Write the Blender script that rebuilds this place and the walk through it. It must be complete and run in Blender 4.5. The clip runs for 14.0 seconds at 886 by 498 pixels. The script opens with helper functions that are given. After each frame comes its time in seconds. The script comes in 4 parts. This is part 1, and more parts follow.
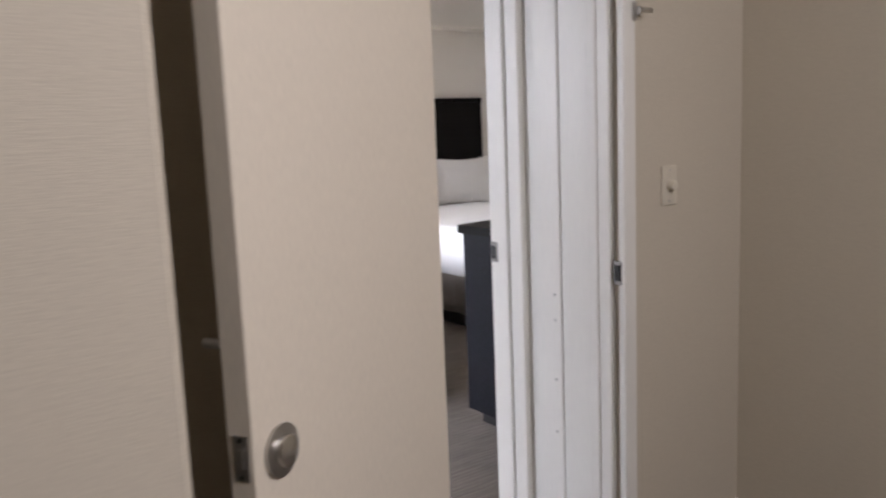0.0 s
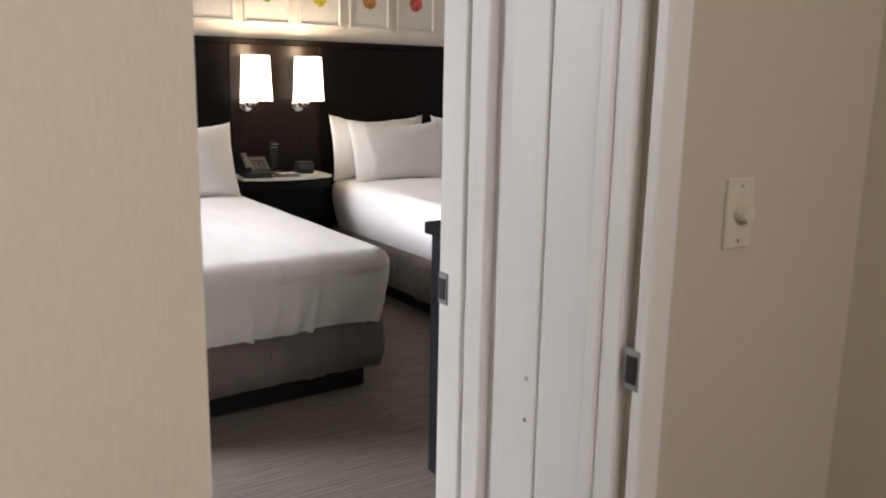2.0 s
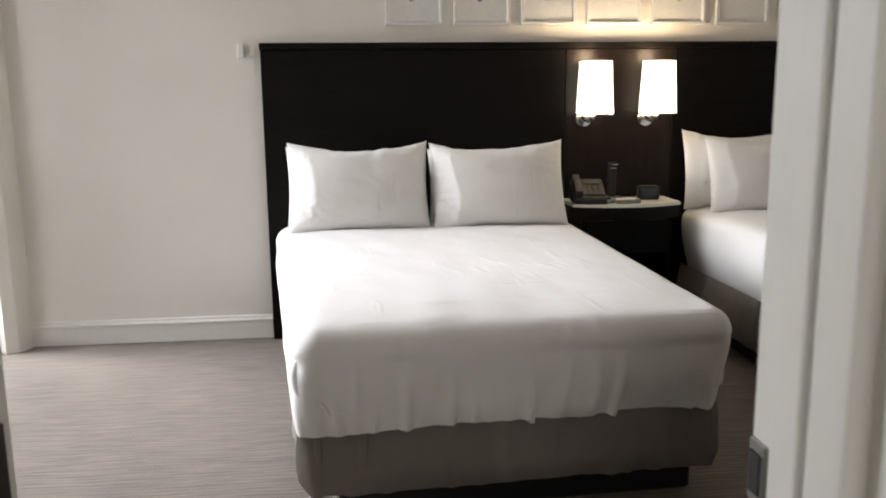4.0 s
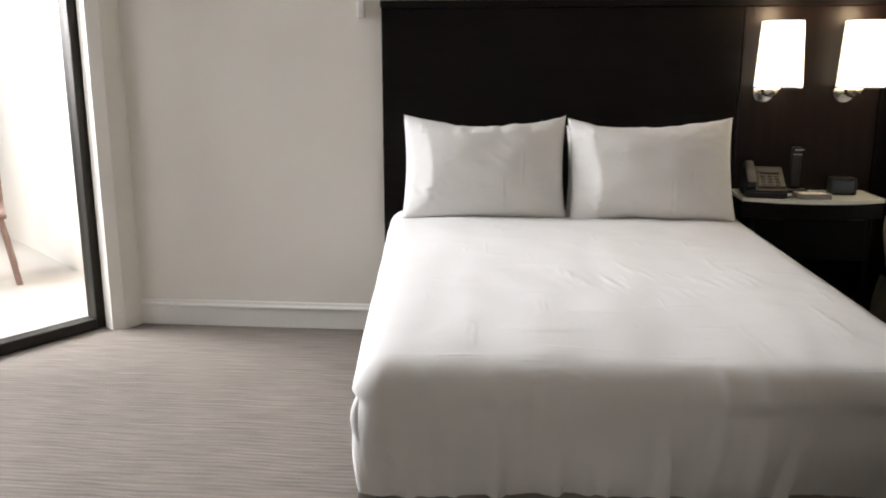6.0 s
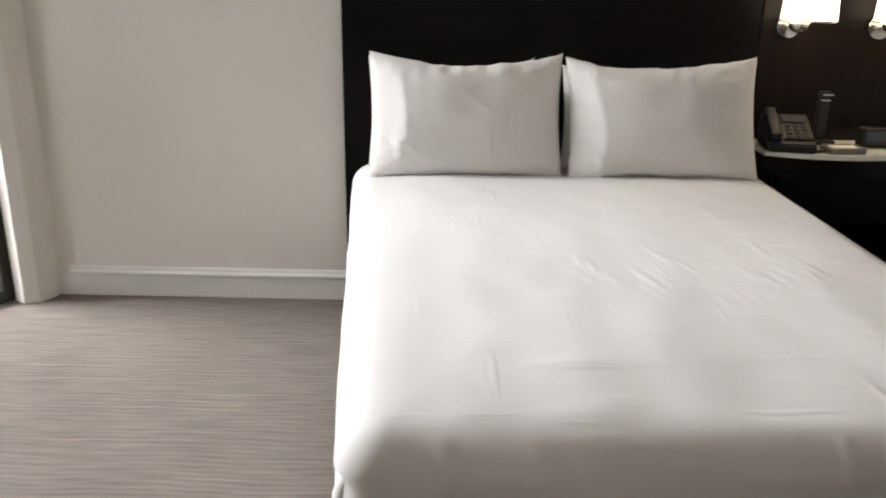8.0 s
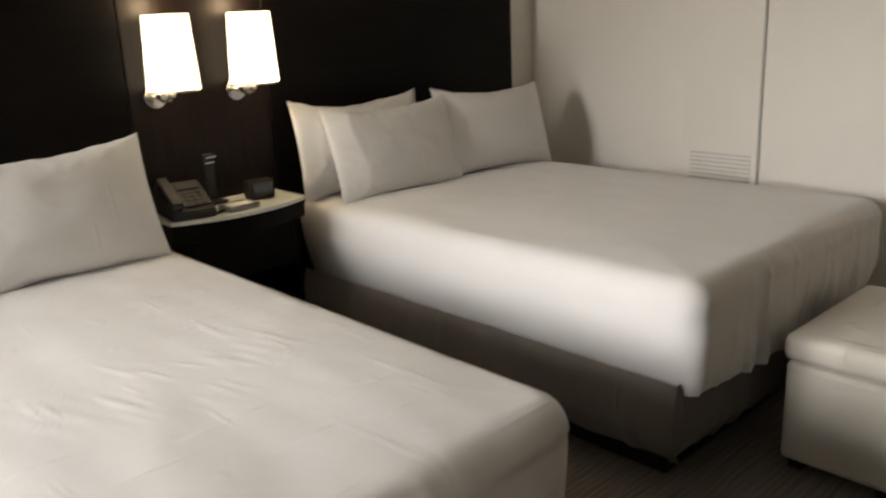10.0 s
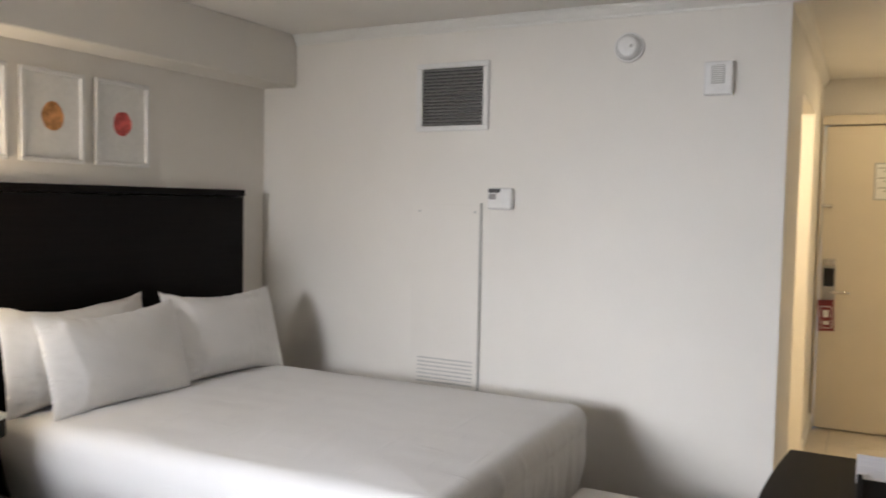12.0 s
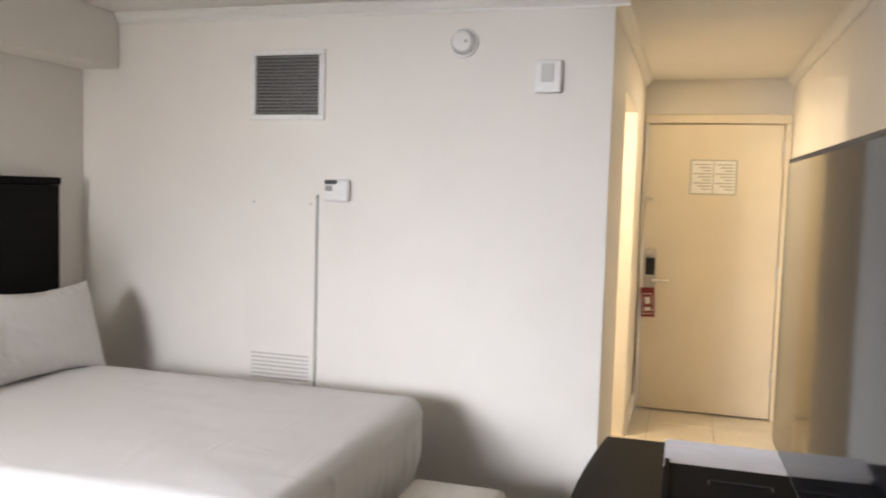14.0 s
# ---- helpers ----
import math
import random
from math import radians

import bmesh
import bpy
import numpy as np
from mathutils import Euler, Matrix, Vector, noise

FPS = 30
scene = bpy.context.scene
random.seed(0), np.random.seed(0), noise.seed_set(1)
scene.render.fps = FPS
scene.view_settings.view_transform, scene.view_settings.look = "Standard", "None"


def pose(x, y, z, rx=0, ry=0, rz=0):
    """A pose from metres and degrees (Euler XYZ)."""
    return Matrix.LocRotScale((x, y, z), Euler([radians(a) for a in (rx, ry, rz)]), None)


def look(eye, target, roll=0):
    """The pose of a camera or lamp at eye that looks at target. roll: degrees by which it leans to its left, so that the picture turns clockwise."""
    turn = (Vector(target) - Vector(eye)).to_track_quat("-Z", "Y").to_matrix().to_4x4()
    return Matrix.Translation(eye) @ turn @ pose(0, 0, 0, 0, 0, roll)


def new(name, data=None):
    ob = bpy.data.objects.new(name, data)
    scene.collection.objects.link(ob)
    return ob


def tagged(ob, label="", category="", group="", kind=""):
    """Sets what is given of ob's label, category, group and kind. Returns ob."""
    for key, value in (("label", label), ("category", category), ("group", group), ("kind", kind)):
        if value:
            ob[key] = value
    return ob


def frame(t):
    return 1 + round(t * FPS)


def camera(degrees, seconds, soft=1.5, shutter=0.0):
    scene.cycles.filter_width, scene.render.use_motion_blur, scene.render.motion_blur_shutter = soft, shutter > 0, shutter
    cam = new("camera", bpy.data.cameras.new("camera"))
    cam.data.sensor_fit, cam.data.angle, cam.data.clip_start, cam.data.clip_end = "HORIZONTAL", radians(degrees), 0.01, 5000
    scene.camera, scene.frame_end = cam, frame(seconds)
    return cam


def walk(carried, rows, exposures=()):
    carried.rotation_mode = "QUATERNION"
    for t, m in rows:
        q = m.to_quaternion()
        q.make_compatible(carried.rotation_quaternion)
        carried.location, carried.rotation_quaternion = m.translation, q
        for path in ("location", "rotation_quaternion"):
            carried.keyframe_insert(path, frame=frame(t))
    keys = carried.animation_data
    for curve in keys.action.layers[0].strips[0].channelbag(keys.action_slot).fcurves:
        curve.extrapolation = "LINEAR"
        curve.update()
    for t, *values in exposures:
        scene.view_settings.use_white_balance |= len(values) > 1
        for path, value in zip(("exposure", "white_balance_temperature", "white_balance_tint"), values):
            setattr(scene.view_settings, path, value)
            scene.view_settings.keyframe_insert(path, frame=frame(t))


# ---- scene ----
cam = camera(57.0, 14.0, soft=1.9, shutter=0.4)
PATH = [
    (0, (0.478, 0.229, 1.321), (1.624, 1.842, 1.028), -2.3),
    (0.5, (0.664, 0.45, 1.332), (1.935, 1.948, 0.954), -4.0),
    (1, (0.876, 0.582, 1.296), (2.139, 2.083, 0.902), -3.4),
    (1.5, (1.136, 0.75, 1.339), (2.281, 2.341, 0.941), -0.3),
    (2, (1.287, 0.929, 1.33), (2.338, 2.582, 0.928), 1.1),
    (2.3, (1.399, 1.054, 1.351), (2.4, 2.739, 0.954), 0.4),
    (2.5, (1.465, 1.12, 1.352), (2.407, 2.841, 0.965), 0.1),
    (3, (1.664, 1.246, 1.359), (2.264, 3.119, 0.998), 1.3),
    (3.5, (1.786, 1.352, 1.284), (2.065, 3.301, 0.925), 1.3),
    (4, (1.779, 1.583, 1.287), (1.982, 3.54, 0.922), -0.6),
    (4.2, (1.772, 1.651, 1.288), (1.998, 3.606, 0.923), -1.1),
    (6.3, (1.947, 2.251, 1.271), (1.741, 4.186, 0.81), -0.0),
    (6.5, (1.912, 2.315, 1.27), (1.766, 4.251, 0.788), -0.4),
    (7, (1.802, 2.429, 1.274), (1.704, 4.348, 0.715), -0.3),
    (7.5, (1.771, 2.563, 1.283), (1.686, 4.457, 0.640), 0.1),
    (8, (1.77, 2.706, 1.316), (1.73, 4.606, 0.692), 0.7),
    (8.5, (1.728, 2.856, 1.355), (2.064, 4.73, 0.744), -0.4),
    (9, (1.73, 2.894, 1.335), (2.536, 4.611, 0.702), -3.5),
    (9.2, (1.711, 2.894, 1.335), (2.667, 4.523, 0.678), -4.1),
    (11.3, (1.62, 2.892, 1.548), (3.223, 4.067, 1.327), 0.4),
    (11.5, (1.601, 2.907, 1.543), (3.249, 4.027, 1.366), 0.5),
    (12, (1.604, 2.965, 1.525), (3.377, 3.884, 1.411), 1.1),
    (12.5, (1.635, 2.954, 1.536), (3.5, 3.668, 1.435), 1.3),
    (13, (1.661, 2.939, 1.552), (3.587, 3.468, 1.446), 1.5),
    (13.5, (1.682, 2.942, 1.544), (3.632, 3.371, 1.431), 1.8),
    (14, (1.65, 2.934, 1.549), (3.562, 3.505, 1.413), 1.7),
]
EXPOSURES = [(0, 0.14, 6150, 17), (0.5, 0.3, 6200, 17), (1.0, 0.17, 6200, 17), (1.5, 0.08, 6450, 15), (2.2, 0.0, 6500, 14), (3.0, -0.24, 6850, 12), (3.5, -0.25, 6700, 11), (4.2, -0.22, 6550, 11),
             (6.5, -0.5, 6700, 11), (8.0, -0.5, 6750, 11), (8.5, -0.68, 7350, 11), (9.2, -0.72, 7500, 10), (11.3, -0.27, 6450, 10), (12.0, -0.24, 6350, 12), (12.6, -0.05, 6400, 12), (13.2, 0.1, 6400, 14), (14, 0.16, 6350, 14)]
walk(cam, [(t, look(eye, target, roll)) for t, eye, target, roll in PATH],
     exposures=EXPOSURES)

# ---- light ----
world = bpy.data.worlds.new("sky_world")
scene.world = world
world.use_nodes = True
wn = world.node_tree
sky = wn.nodes.new("ShaderNodeTexSky")
sky.sky_type, sky.sun_disc = "NISHITA", False
sky.sun_elevation, sky.sun_rotation = radians(46), radians(210)
wn.links.new(sky.outputs[0], wn.nodes["Background"].inputs[0])
wn.nodes["Background"].inputs[1].default_value = 0.12


def lamp(name, kind, watts, colour, m, **sizes):
    data = bpy.data.lights.new(name, kind)
    data.energy, data.color = watts, colour
    for key, value in sizes.items():
        if key == "size":
            data.size = value
        elif key == "size_y":
            data.shape, data.size_y = "RECTANGLE", value
        elif key == "radius":
            data.shadow_soft_size = value
        elif key == "spread":
            data.spread = value
        elif key == "angle":
            data.angle = value
    ob = new(name, data)
    ob.matrix_basis = m
    return ob


lamp("sun", "SUN", 2.5, (1, 0.95, 0.87), look((-0.35, -0.6, 0.72), (0, 0, 0)), angle=radians(0.5))
# window wall runs from WA to WB, turned against the headboard wall
# WB is out of view, set close to keep window light off the jamb
WA, WB = Vector((-0.10, 5.91, 0)), Vector((-0.95, 4.43, 0))
WD = (WB - WA).normalized()
WN = Vector((-WD.y, WD.x, 0))          # towards the room
WMID = (WA + WB) / 2
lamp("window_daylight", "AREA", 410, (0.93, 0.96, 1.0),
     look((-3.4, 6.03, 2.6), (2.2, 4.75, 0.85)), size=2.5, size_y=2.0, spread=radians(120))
lamp("entry_downlight", "AREA", 4.4, (1, 0.79, 0.47), look((7.15, 2.80, 2.39), (7.15, 2.80, 0)), size=0.22)
lamp("bathroom_light", "POINT", 70, (1, 0.82, 0.53), pose(6.2, 4.1, 2.1), radius=0.12)
# fill lamp with no visible source, added to brighten the open leaf and vestibule
lamp("neighbour_room_fill", "AREA", 41, (1, 0.94, 0.89), look((1.45, -0.5, 2.3), (1.15, 1.5, 0.7)), size=0.9)
for sx in (3.03, 3.372):
    lamp("sconce_bulb", "POINT", 3.6, (1, 0.76, 0.48), pose(sx, 5.845, 1.50), radius=0.04)

# ---- materials ----
def nodes_of(name):
    m = bpy.data.materials.new(name)
    m.use_nodes = True
    nt = m.node_tree
    return m, nt, nt.nodes["Principled BSDF"]


def coords(nt, scale=(1, 1, 1), rot=0.0):
    tc = nt.nodes.new("ShaderNodeTexCoord")
    mp = nt.nodes.new("ShaderNodeMapping")
    mp.inputs["Scale"].default_value = scale
    mp.inputs["Rotation"].default_value = (0, 0, rot)
    nt.links.new(tc.outputs["Object"], mp.inputs["Vector"])
    return mp.outputs[0]


def noise_node(nt, vec, scale, detail=4.0, rough=0.55):
    n = nt.nodes.new("ShaderNodeTexNoise")
    n.inputs["Scale"].default_value, n.inputs["Detail"].default_value = scale, detail
    n.inputs["Roughness"].default_value = rough
    nt.links.new(vec, n.inputs["Vector"])
    return n.outputs["Fac"]


def ramp(nt, fac, a, b, lo=0.3, hi=0.7):
    r = nt.nodes.new("ShaderNodeValToRGB")
    r.color_ramp.elements[0].position, r.color_ramp.elements[1].position = lo, hi
    r.color_ramp.elements[0].color, r.color_ramp.elements[1].color = (*a, 1), (*b, 1)
    nt.links.new(fac, r.inputs[0])
    return r.outputs[0]


def mixc(nt, fac, a, b, mode="MULTIPLY"):
    n = nt.nodes.new("ShaderNodeMix")
    n.data_type, n.blend_type = "RGBA", mode
    if isinstance(fac, float):
        n.inputs[0].default_value = fac
    else:
        nt.links.new(fac, n.inputs[0])
    nt.links.new(a, n.inputs[6])
    nt.links.new(b, n.inputs[7])
    return n.outputs[2]


def bump(nt, bsdf, height, strength, dist):
    b = nt.nodes.new("ShaderNodeBump")
    b.inputs["Strength"].default_value, b.inputs["Distance"].default_value = strength, dist
    nt.links.new(height, b.inputs["Height"])
    nt.links.new(b.outputs[0], bsdf.inputs["Normal"])


def paint(name, colour, vary=0.06, rough=0.6, grain=220.0, relief=0.15, scale=(1, 1, 1), big=1.6, dist=0.001):
    m, nt, p = nodes_of(name)
    v = coords(nt, scale)
    lo = tuple(c * (1 - vary) for c in colour)
    hi = tuple(min(1, c * (1 + vary)) for c in colour)
    base = ramp(nt, noise_node(nt, v, big, 3), lo, hi)
    fine = noise_node(nt, v, grain, 3)
    tone = ramp(nt, fine, (1 - vary,) * 3, (1, 1, 1))
    nt.links.new(mixc(nt, 1.0, base, tone), p.inputs["Base Color"])
    p.inputs["Roughness"].default_value = rough
    bump(nt, p, fine, relief, dist)
    return m


def metal(name, colour, rough=0.25):
    m, nt, p = nodes_of(name)
    v = coords(nt)
    nt.links.new(ramp(nt, noise_node(nt, v, 60), tuple(c * 0.85 for c in colour), colour), p.inputs["Base Color"])
    p.inputs["Metallic"].default_value, p.inputs["Roughness"].default_value = 1.0, rough
    return m


def wood(name, a, b, rough=0.3, scale=(2, 40, 40), spec=0.5):
    m, nt, p = nodes_of(name)
    v = coords(nt, scale)
    n = noise_node(nt, v, 1.5, 6, 0.65)
    nt.links.new(ramp(nt, n, a, b), p.inputs["Base Color"])
    p.inputs["Roughness"].default_value, p.inputs["Specular IOR Level"].default_value = rough, spec
    bump(nt, p, n, 0.08, 0.001)
    return m


def carpet_material():
    m, nt, p = nodes_of("carpet_striped_loop")
    v = coords(nt)
    warp = nt.nodes.new("ShaderNodeVectorMath")
    warp.operation = "MULTIPLY_ADD"
    wob = nt.nodes.new("ShaderNodeTexNoise")
    wob.inputs["Scale"].default_value, wob.inputs["Detail"].default_value = 3.5, 2
    nt.links.new(v, wob.inputs["Vector"])
    warp.inputs[1].default_value = (0.0, 0.035, 0.0)
    nt.links.new(wob.outputs["Color"], warp.inputs[0])
    nt.links.new(v, warp.inputs[2])
    st = nt.nodes.new("ShaderNodeMapping")
    st.inputs["Scale"].default_value = (4.5, 62.0, 1)
    nt.links.new(warp.outputs[0], st.inputs["Vector"])
    streaks = noise_node(nt, st.outputs[0], 1.0, 4, 0.6)
    rows = nt.nodes.new("ShaderNodeTexWave")
    rows.bands_direction = "Y"
    rows.inputs["Scale"].default_value = 13.0
    rows.inputs["Distortion"].default_value, rows.inputs["Detail"].default_value = 1.2, 2.0
    rows.inputs["Detail Scale"].default_value = 0.6
    nt.links.new(warp.outputs[0], rows.inputs["Vector"])
    both = nt.nodes.new("ShaderNodeMath")
    both.operation = "MULTIPLY_ADD"
    both.inputs[1].default_value = 0.15
    nt.links.new(rows.outputs["Fac"], both.inputs[0])
    nt.links.new(streaks, both.inputs[2])
    lines = both.outputs[0]
    fine = noise_node(nt, v, 330, 2)
    big = noise_node(nt, v, 1.1, 4)
    c1 = ramp(nt, lines, (0.165, 0.137, 0.115), (0.31, 0.267, 0.229), 0.36, 0.82)
    c2 = mixc(nt, 1.0, c1, ramp(nt, fine, (0.72, 0.72, 0.72), (1, 1, 1)))
    c3 = mixc(nt, 1.0, c2, ramp(nt, big, (0.86, 0.86, 0.86), (1, 1, 1)))
    nt.links.new(c3, p.inputs["Base Color"])
    p.inputs["Roughness"].default_value = 0.95
    add = nt.nodes.new("ShaderNodeMath")
    add.operation = "ADD"
    nt.links.new(lines, add.inputs[0])
    nt.links.new(fine, add.inputs[1])
    bump(nt, p, add.outputs[0], 0.7, 0.006)
    return m


def fabric(name, colour, rough=0.8, relief=0.25, weave=900.0, fold=9.0, fold_relief=0.12):
    m, nt, p = nodes_of(name)
    v = coords(nt)
    w = noise_node(nt, v, weave, 2)
    f = noise_node(nt, v, fold, 4, 0.5)
    c = mixc(nt, 1.0, ramp(nt, f, tuple(x * 0.975 for x in colour), colour), ramp(nt, w, (0.95,) * 3, (1,) * 3))
    nt.links.new(c, p.inputs["Base Color"])
    p.inputs["Roughness"].default_value = rough
    p.inputs["Sheen Weight"].default_value = 0.15
    s = nt.nodes.new("ShaderNodeMath")
    s.operation = "MULTIPLY_ADD"
    s.inputs[1].default_value = 0.08
    nt.links.new(w, s.inputs[0])
    nt.links.new(f, s.inputs[2])
    # thin pressed creases in two directions
    total = s.outputs[0]
    for k, (sc, lo) in enumerate((((3.0, 24.0, 3.0), 0.63), ((20.0, 2.5, 2.5), 0.66), ((9.0, 9.0, 26.0), 0.67))):
        mp = nt.nodes.new("ShaderNodeMapping")
        mp.inputs["Scale"].default_value = sc
        mp.inputs["Rotation"].default_value = (0, 0, 0.35 - 0.3 * k)
        nt.links.new(v, mp.inputs["Vector"])
        cr = noise_node(nt, mp.outputs[0], 1.0, 2, 0.4)
        ridge = nt.nodes.new("ShaderNodeMapRange")
        ridge.interpolation_type = "SMOOTHSTEP"
        ridge.inputs["From Min"].default_value, ridge.inputs["From Max"].default_value = lo, lo + 0.13
        nt.links.new(cr, ridge.inputs["Value"])
        ad = nt.nodes.new("ShaderNodeMath")
        ad.operation = "MULTIPLY_ADD"
        ad.inputs[1].default_value = 0.9
        nt.links.new(ridge.outputs[0], ad.inputs[0])
        nt.links.new(total, ad.inputs[2])
        total = ad.outputs[0]
    bump(nt, p, total, relief * 1.6, fold_relief * 0.1)
    return m


def plain(name, colour, rough=0.4, emit=0.0, tint=None):
    m, nt, p = nodes_of(name)
    v = coords(nt)
    nt.links.new(ramp(nt, noise_node(nt, v, 45), tuple(c * 0.92 for c in colour), colour), p.inputs["Base Color"])
    p.inputs["Roughness"].default_value = rough
    if emit:
        p.inputs["Emission Color"].default_value = (*(tint or colour), 1)
        p.inputs["Emission Strength"].default_value = emit
    return m


def watercolour(name, colour):
    m, nt, p = nodes_of(name)
    v = coords(nt)
    n = noise_node(nt, v, 28, 5, 0.6)
    nt.links.new(ramp(nt, n, tuple(c * 0.55 for c in colour), tuple(min(1, c * 1.5 + 0.05) for c in colour), 0.35, 0.68), p.inputs["Base Color"])
    p.inputs["Roughness"].default_value = 0.7
    return m


WALL = paint("warm_white_wall_paint", (0.775, 0.74, 0.685), 0.03, 0.55, 260, 0.12)
WALLPAPER = paint("beige_linen_wallpaper", (0.555, 0.502, 0.41), 0.035, 0.75, 1.0, 0.16, (30, 30, 420), 2.0, 0.002)
CEIL = paint("ceiling_paint", (0.80, 0.775, 0.73), 0.03, 0.8, 320, 0.3)
TRIM = paint("white_gloss_trim", (0.77, 0.755, 0.715), 0.03, 0.4, 90, 0.06, (1, 1, 0.2))
DOORPAINT = paint("cream_door_paint", (0.70, 0.62, 0.49), 0.04, 0.42, 140, 0.1)
LEAFPAINT = paint("beige_door_paint", (0.77, 0.70, 0.59), 0.04, 0.55, 1.0, 0.12, (160, 160, 30))
CARPET = carpet_material()
TILE = paint("cream_stone_tile", (0.66, 0.60, 0.50), 0.08, 0.22, 40, 0.03, (1, 1, 1), 3.0)
ESPRESSO = wood("espresso_wood", (0.0022, 0.0016, 0.0014), (0.006, 0.004, 0.0035), 0.5, (2, 40, 40), 0.10)
ESPRESSO_RED = wood("espresso_wood_reddish", (0.0035, 0.002, 0.0016), (0.011, 0.0055, 0.0045), 0.4, (40, 40, 2), 0.2)
BLACK = plain("black_satin", (0.006, 0.0055, 0.006), 0.45)
NAVY = wood("dark_blue_black_laminate", (0.005, 0.005, 0.007), (0.010, 0.010, 0.014), 0.5, (2, 40, 40), 0.12)
LINEN = fabric("white_bed_linen", (0.77, 0.757, 0.748), 0.8, 0.10, 900, 7.0)
PILLOWCASE = fabric("white_pillowcase", (0.81, 0.795, 0.78), 0.8, 0.12, 800, 8, 0.12)
SKIRT = fabric("taupe_bed_skirt", (0.37, 0.33, 0.30), 0.85, 0.4, 500, 12)
UPHOLSTERY = fabric("cream_upholstery", (0.68, 0.64, 0.57), 0.7)
CHROME = metal("brushed_nickel", (0.72, 0.70, 0.67), 0.22)
STEEL = metal("satin_steel", (0.55, 0.54, 0.52), 0.35)
DARKMETAL = metal("dark_bronze_frame", (0.05, 0.046, 0.042), 0.45)
STONE = paint("pale_green_white_stone", (0.78, 0.81, 0.74), 0.05, 0.25, 60, 0.04)
WHITEPLASTIC = plain("white_plastic", (0.78, 0.77, 0.75), 0.4)
GREYPLASTIC = plain("grey_plastic", (0.26, 0.25, 0.24), 0.55)
PALEPRINT = plain("pale_grey_print", (0.46, 0.45, 0.42), 0.8)
PAPER = plain("white_paper", (0.80, 0.79, 0.76), 0.8)
SHADE = plain("glowing_fabric_shade", (0.85, 0.80, 0.70), 0.8, 4.2, (1, 0.86, 0.64))
BALCONY = paint("pale_concrete", (0.62, 0.58, 0.52), 0.12, 0.85, 60, 0.2)


# ---- mesh helpers ----
def solid(bm, x0, x1, y0, y1, z0, z1, bevel=0.0, seg=1):
    """A box added to bm, with its edges rounded."""
    made = bmesh.ops.create_cube(bm, size=1.0)["verts"]
    bmesh.ops.scale(bm, vec=(x1 - x0, y1 - y0, z1 - z0), verts=made)
    bmesh.ops.translate(bm, vec=((x0 + x1) / 2, (y0 + y1) / 2, (z0 + z1) / 2), verts=made)
    if bevel:
        edges = list({e for v in made for e in v.link_edges})
        bmesh.ops.bevel(bm, geom=edges, offset=bevel, segments=seg, affect="EDGES", profile=0.5)
    return bm


def box(x0, x1, y0, y1, z0, z1, bevel=0.0, seg=1):
    return solid(bmesh.new(), x0, x1, y0, y1, z0, z1, bevel, seg)


def tube(r0, r1, depth, m=None, seg=24, caps=True, bevel=0.0):
    bm = bmesh.new()
    bmesh.ops.create_cone(bm, cap_ends=caps, segments=seg, radius1=r0, radius2=r1, depth=depth, matrix=m or Matrix())
    if bevel:
        rim = [e for e in bm.edges if len(e.link_faces) == 2 and e.calc_face_angle(0) > 0.8]
        bmesh.ops.bevel(bm, geom=rim, offset=bevel, segments=2, affect="EDGES", profile=0.5)
    return bm


def ball(r, m=None, squash=(1, 1, 1)):
    bm = bmesh.new()
    bmesh.ops.create_uvsphere(bm, u_segments=20, v_segments=12, radius=r)
    bmesh.ops.scale(bm, vec=squash, verts=bm.verts)
    if m:
        bmesh.ops.transform(bm, matrix=m, verts=bm.verts)
    return bm


def prism(outline, z0, z1):
    """An upright prism over an outline of (x, y)."""
    bm = bmesh.new()
    low = [bm.verts.new((x, y, z0)) for x, y in outline]
    top = [bm.verts.new((x, y, z1)) for x, y in outline]
    bm.faces.new(low[::-1])
    bm.faces.new(top)
    n = len(low)
    for i in range(n):
        bm.faces.new((low[i], low[(i + 1) % n], top[(i + 1) % n], top[i]))
    bmesh.ops.recalc_face_normals(bm, faces=bm.faces)
    return bm


def link(name, bm, material, smooth=False, flat_angle=0.6):
    me = bpy.data.meshes.new(name)
    if smooth:
        for f in bm.faces:
            f.smooth = True
        for e in bm.edges:
            if len(e.link_faces) == 2 and e.calc_face_angle(0) > flat_angle:
                e.smooth = False
    bm.to_mesh(me)
    bm.free()
    me.materials.append(material)
    return new(name, me)


def part(name, bm, material, parent, label="", smooth=False):
    ob = link(name, bm, material, smooth)
    ob.parent = parent
    if label:
        tagged(ob, label)
    return ob


def thing(name, m, label, category, group=""):
    ob = new(name)
    ob.empty_display_size = 0.1
    ob.matrix_basis = m
    return tagged(ob, label, category, group)


def setting(name, bm, material, label, smooth=False):
    return tagged(link(name, bm, material, smooth), label, name.split("_")[0], "", "structure")


# ---- structure ----
H = 2.42
NY, EX, SY = 6.0, 5.243, 2.27       # headboard wall, vent wall, connecting-door wall
CY = 3.270                          # north side of the entry passage
DX0, DX1, DH = 1.448, 2.18, 2.06     # connecting doorway
VY = 1.78                           # its face towards the neighbouring room

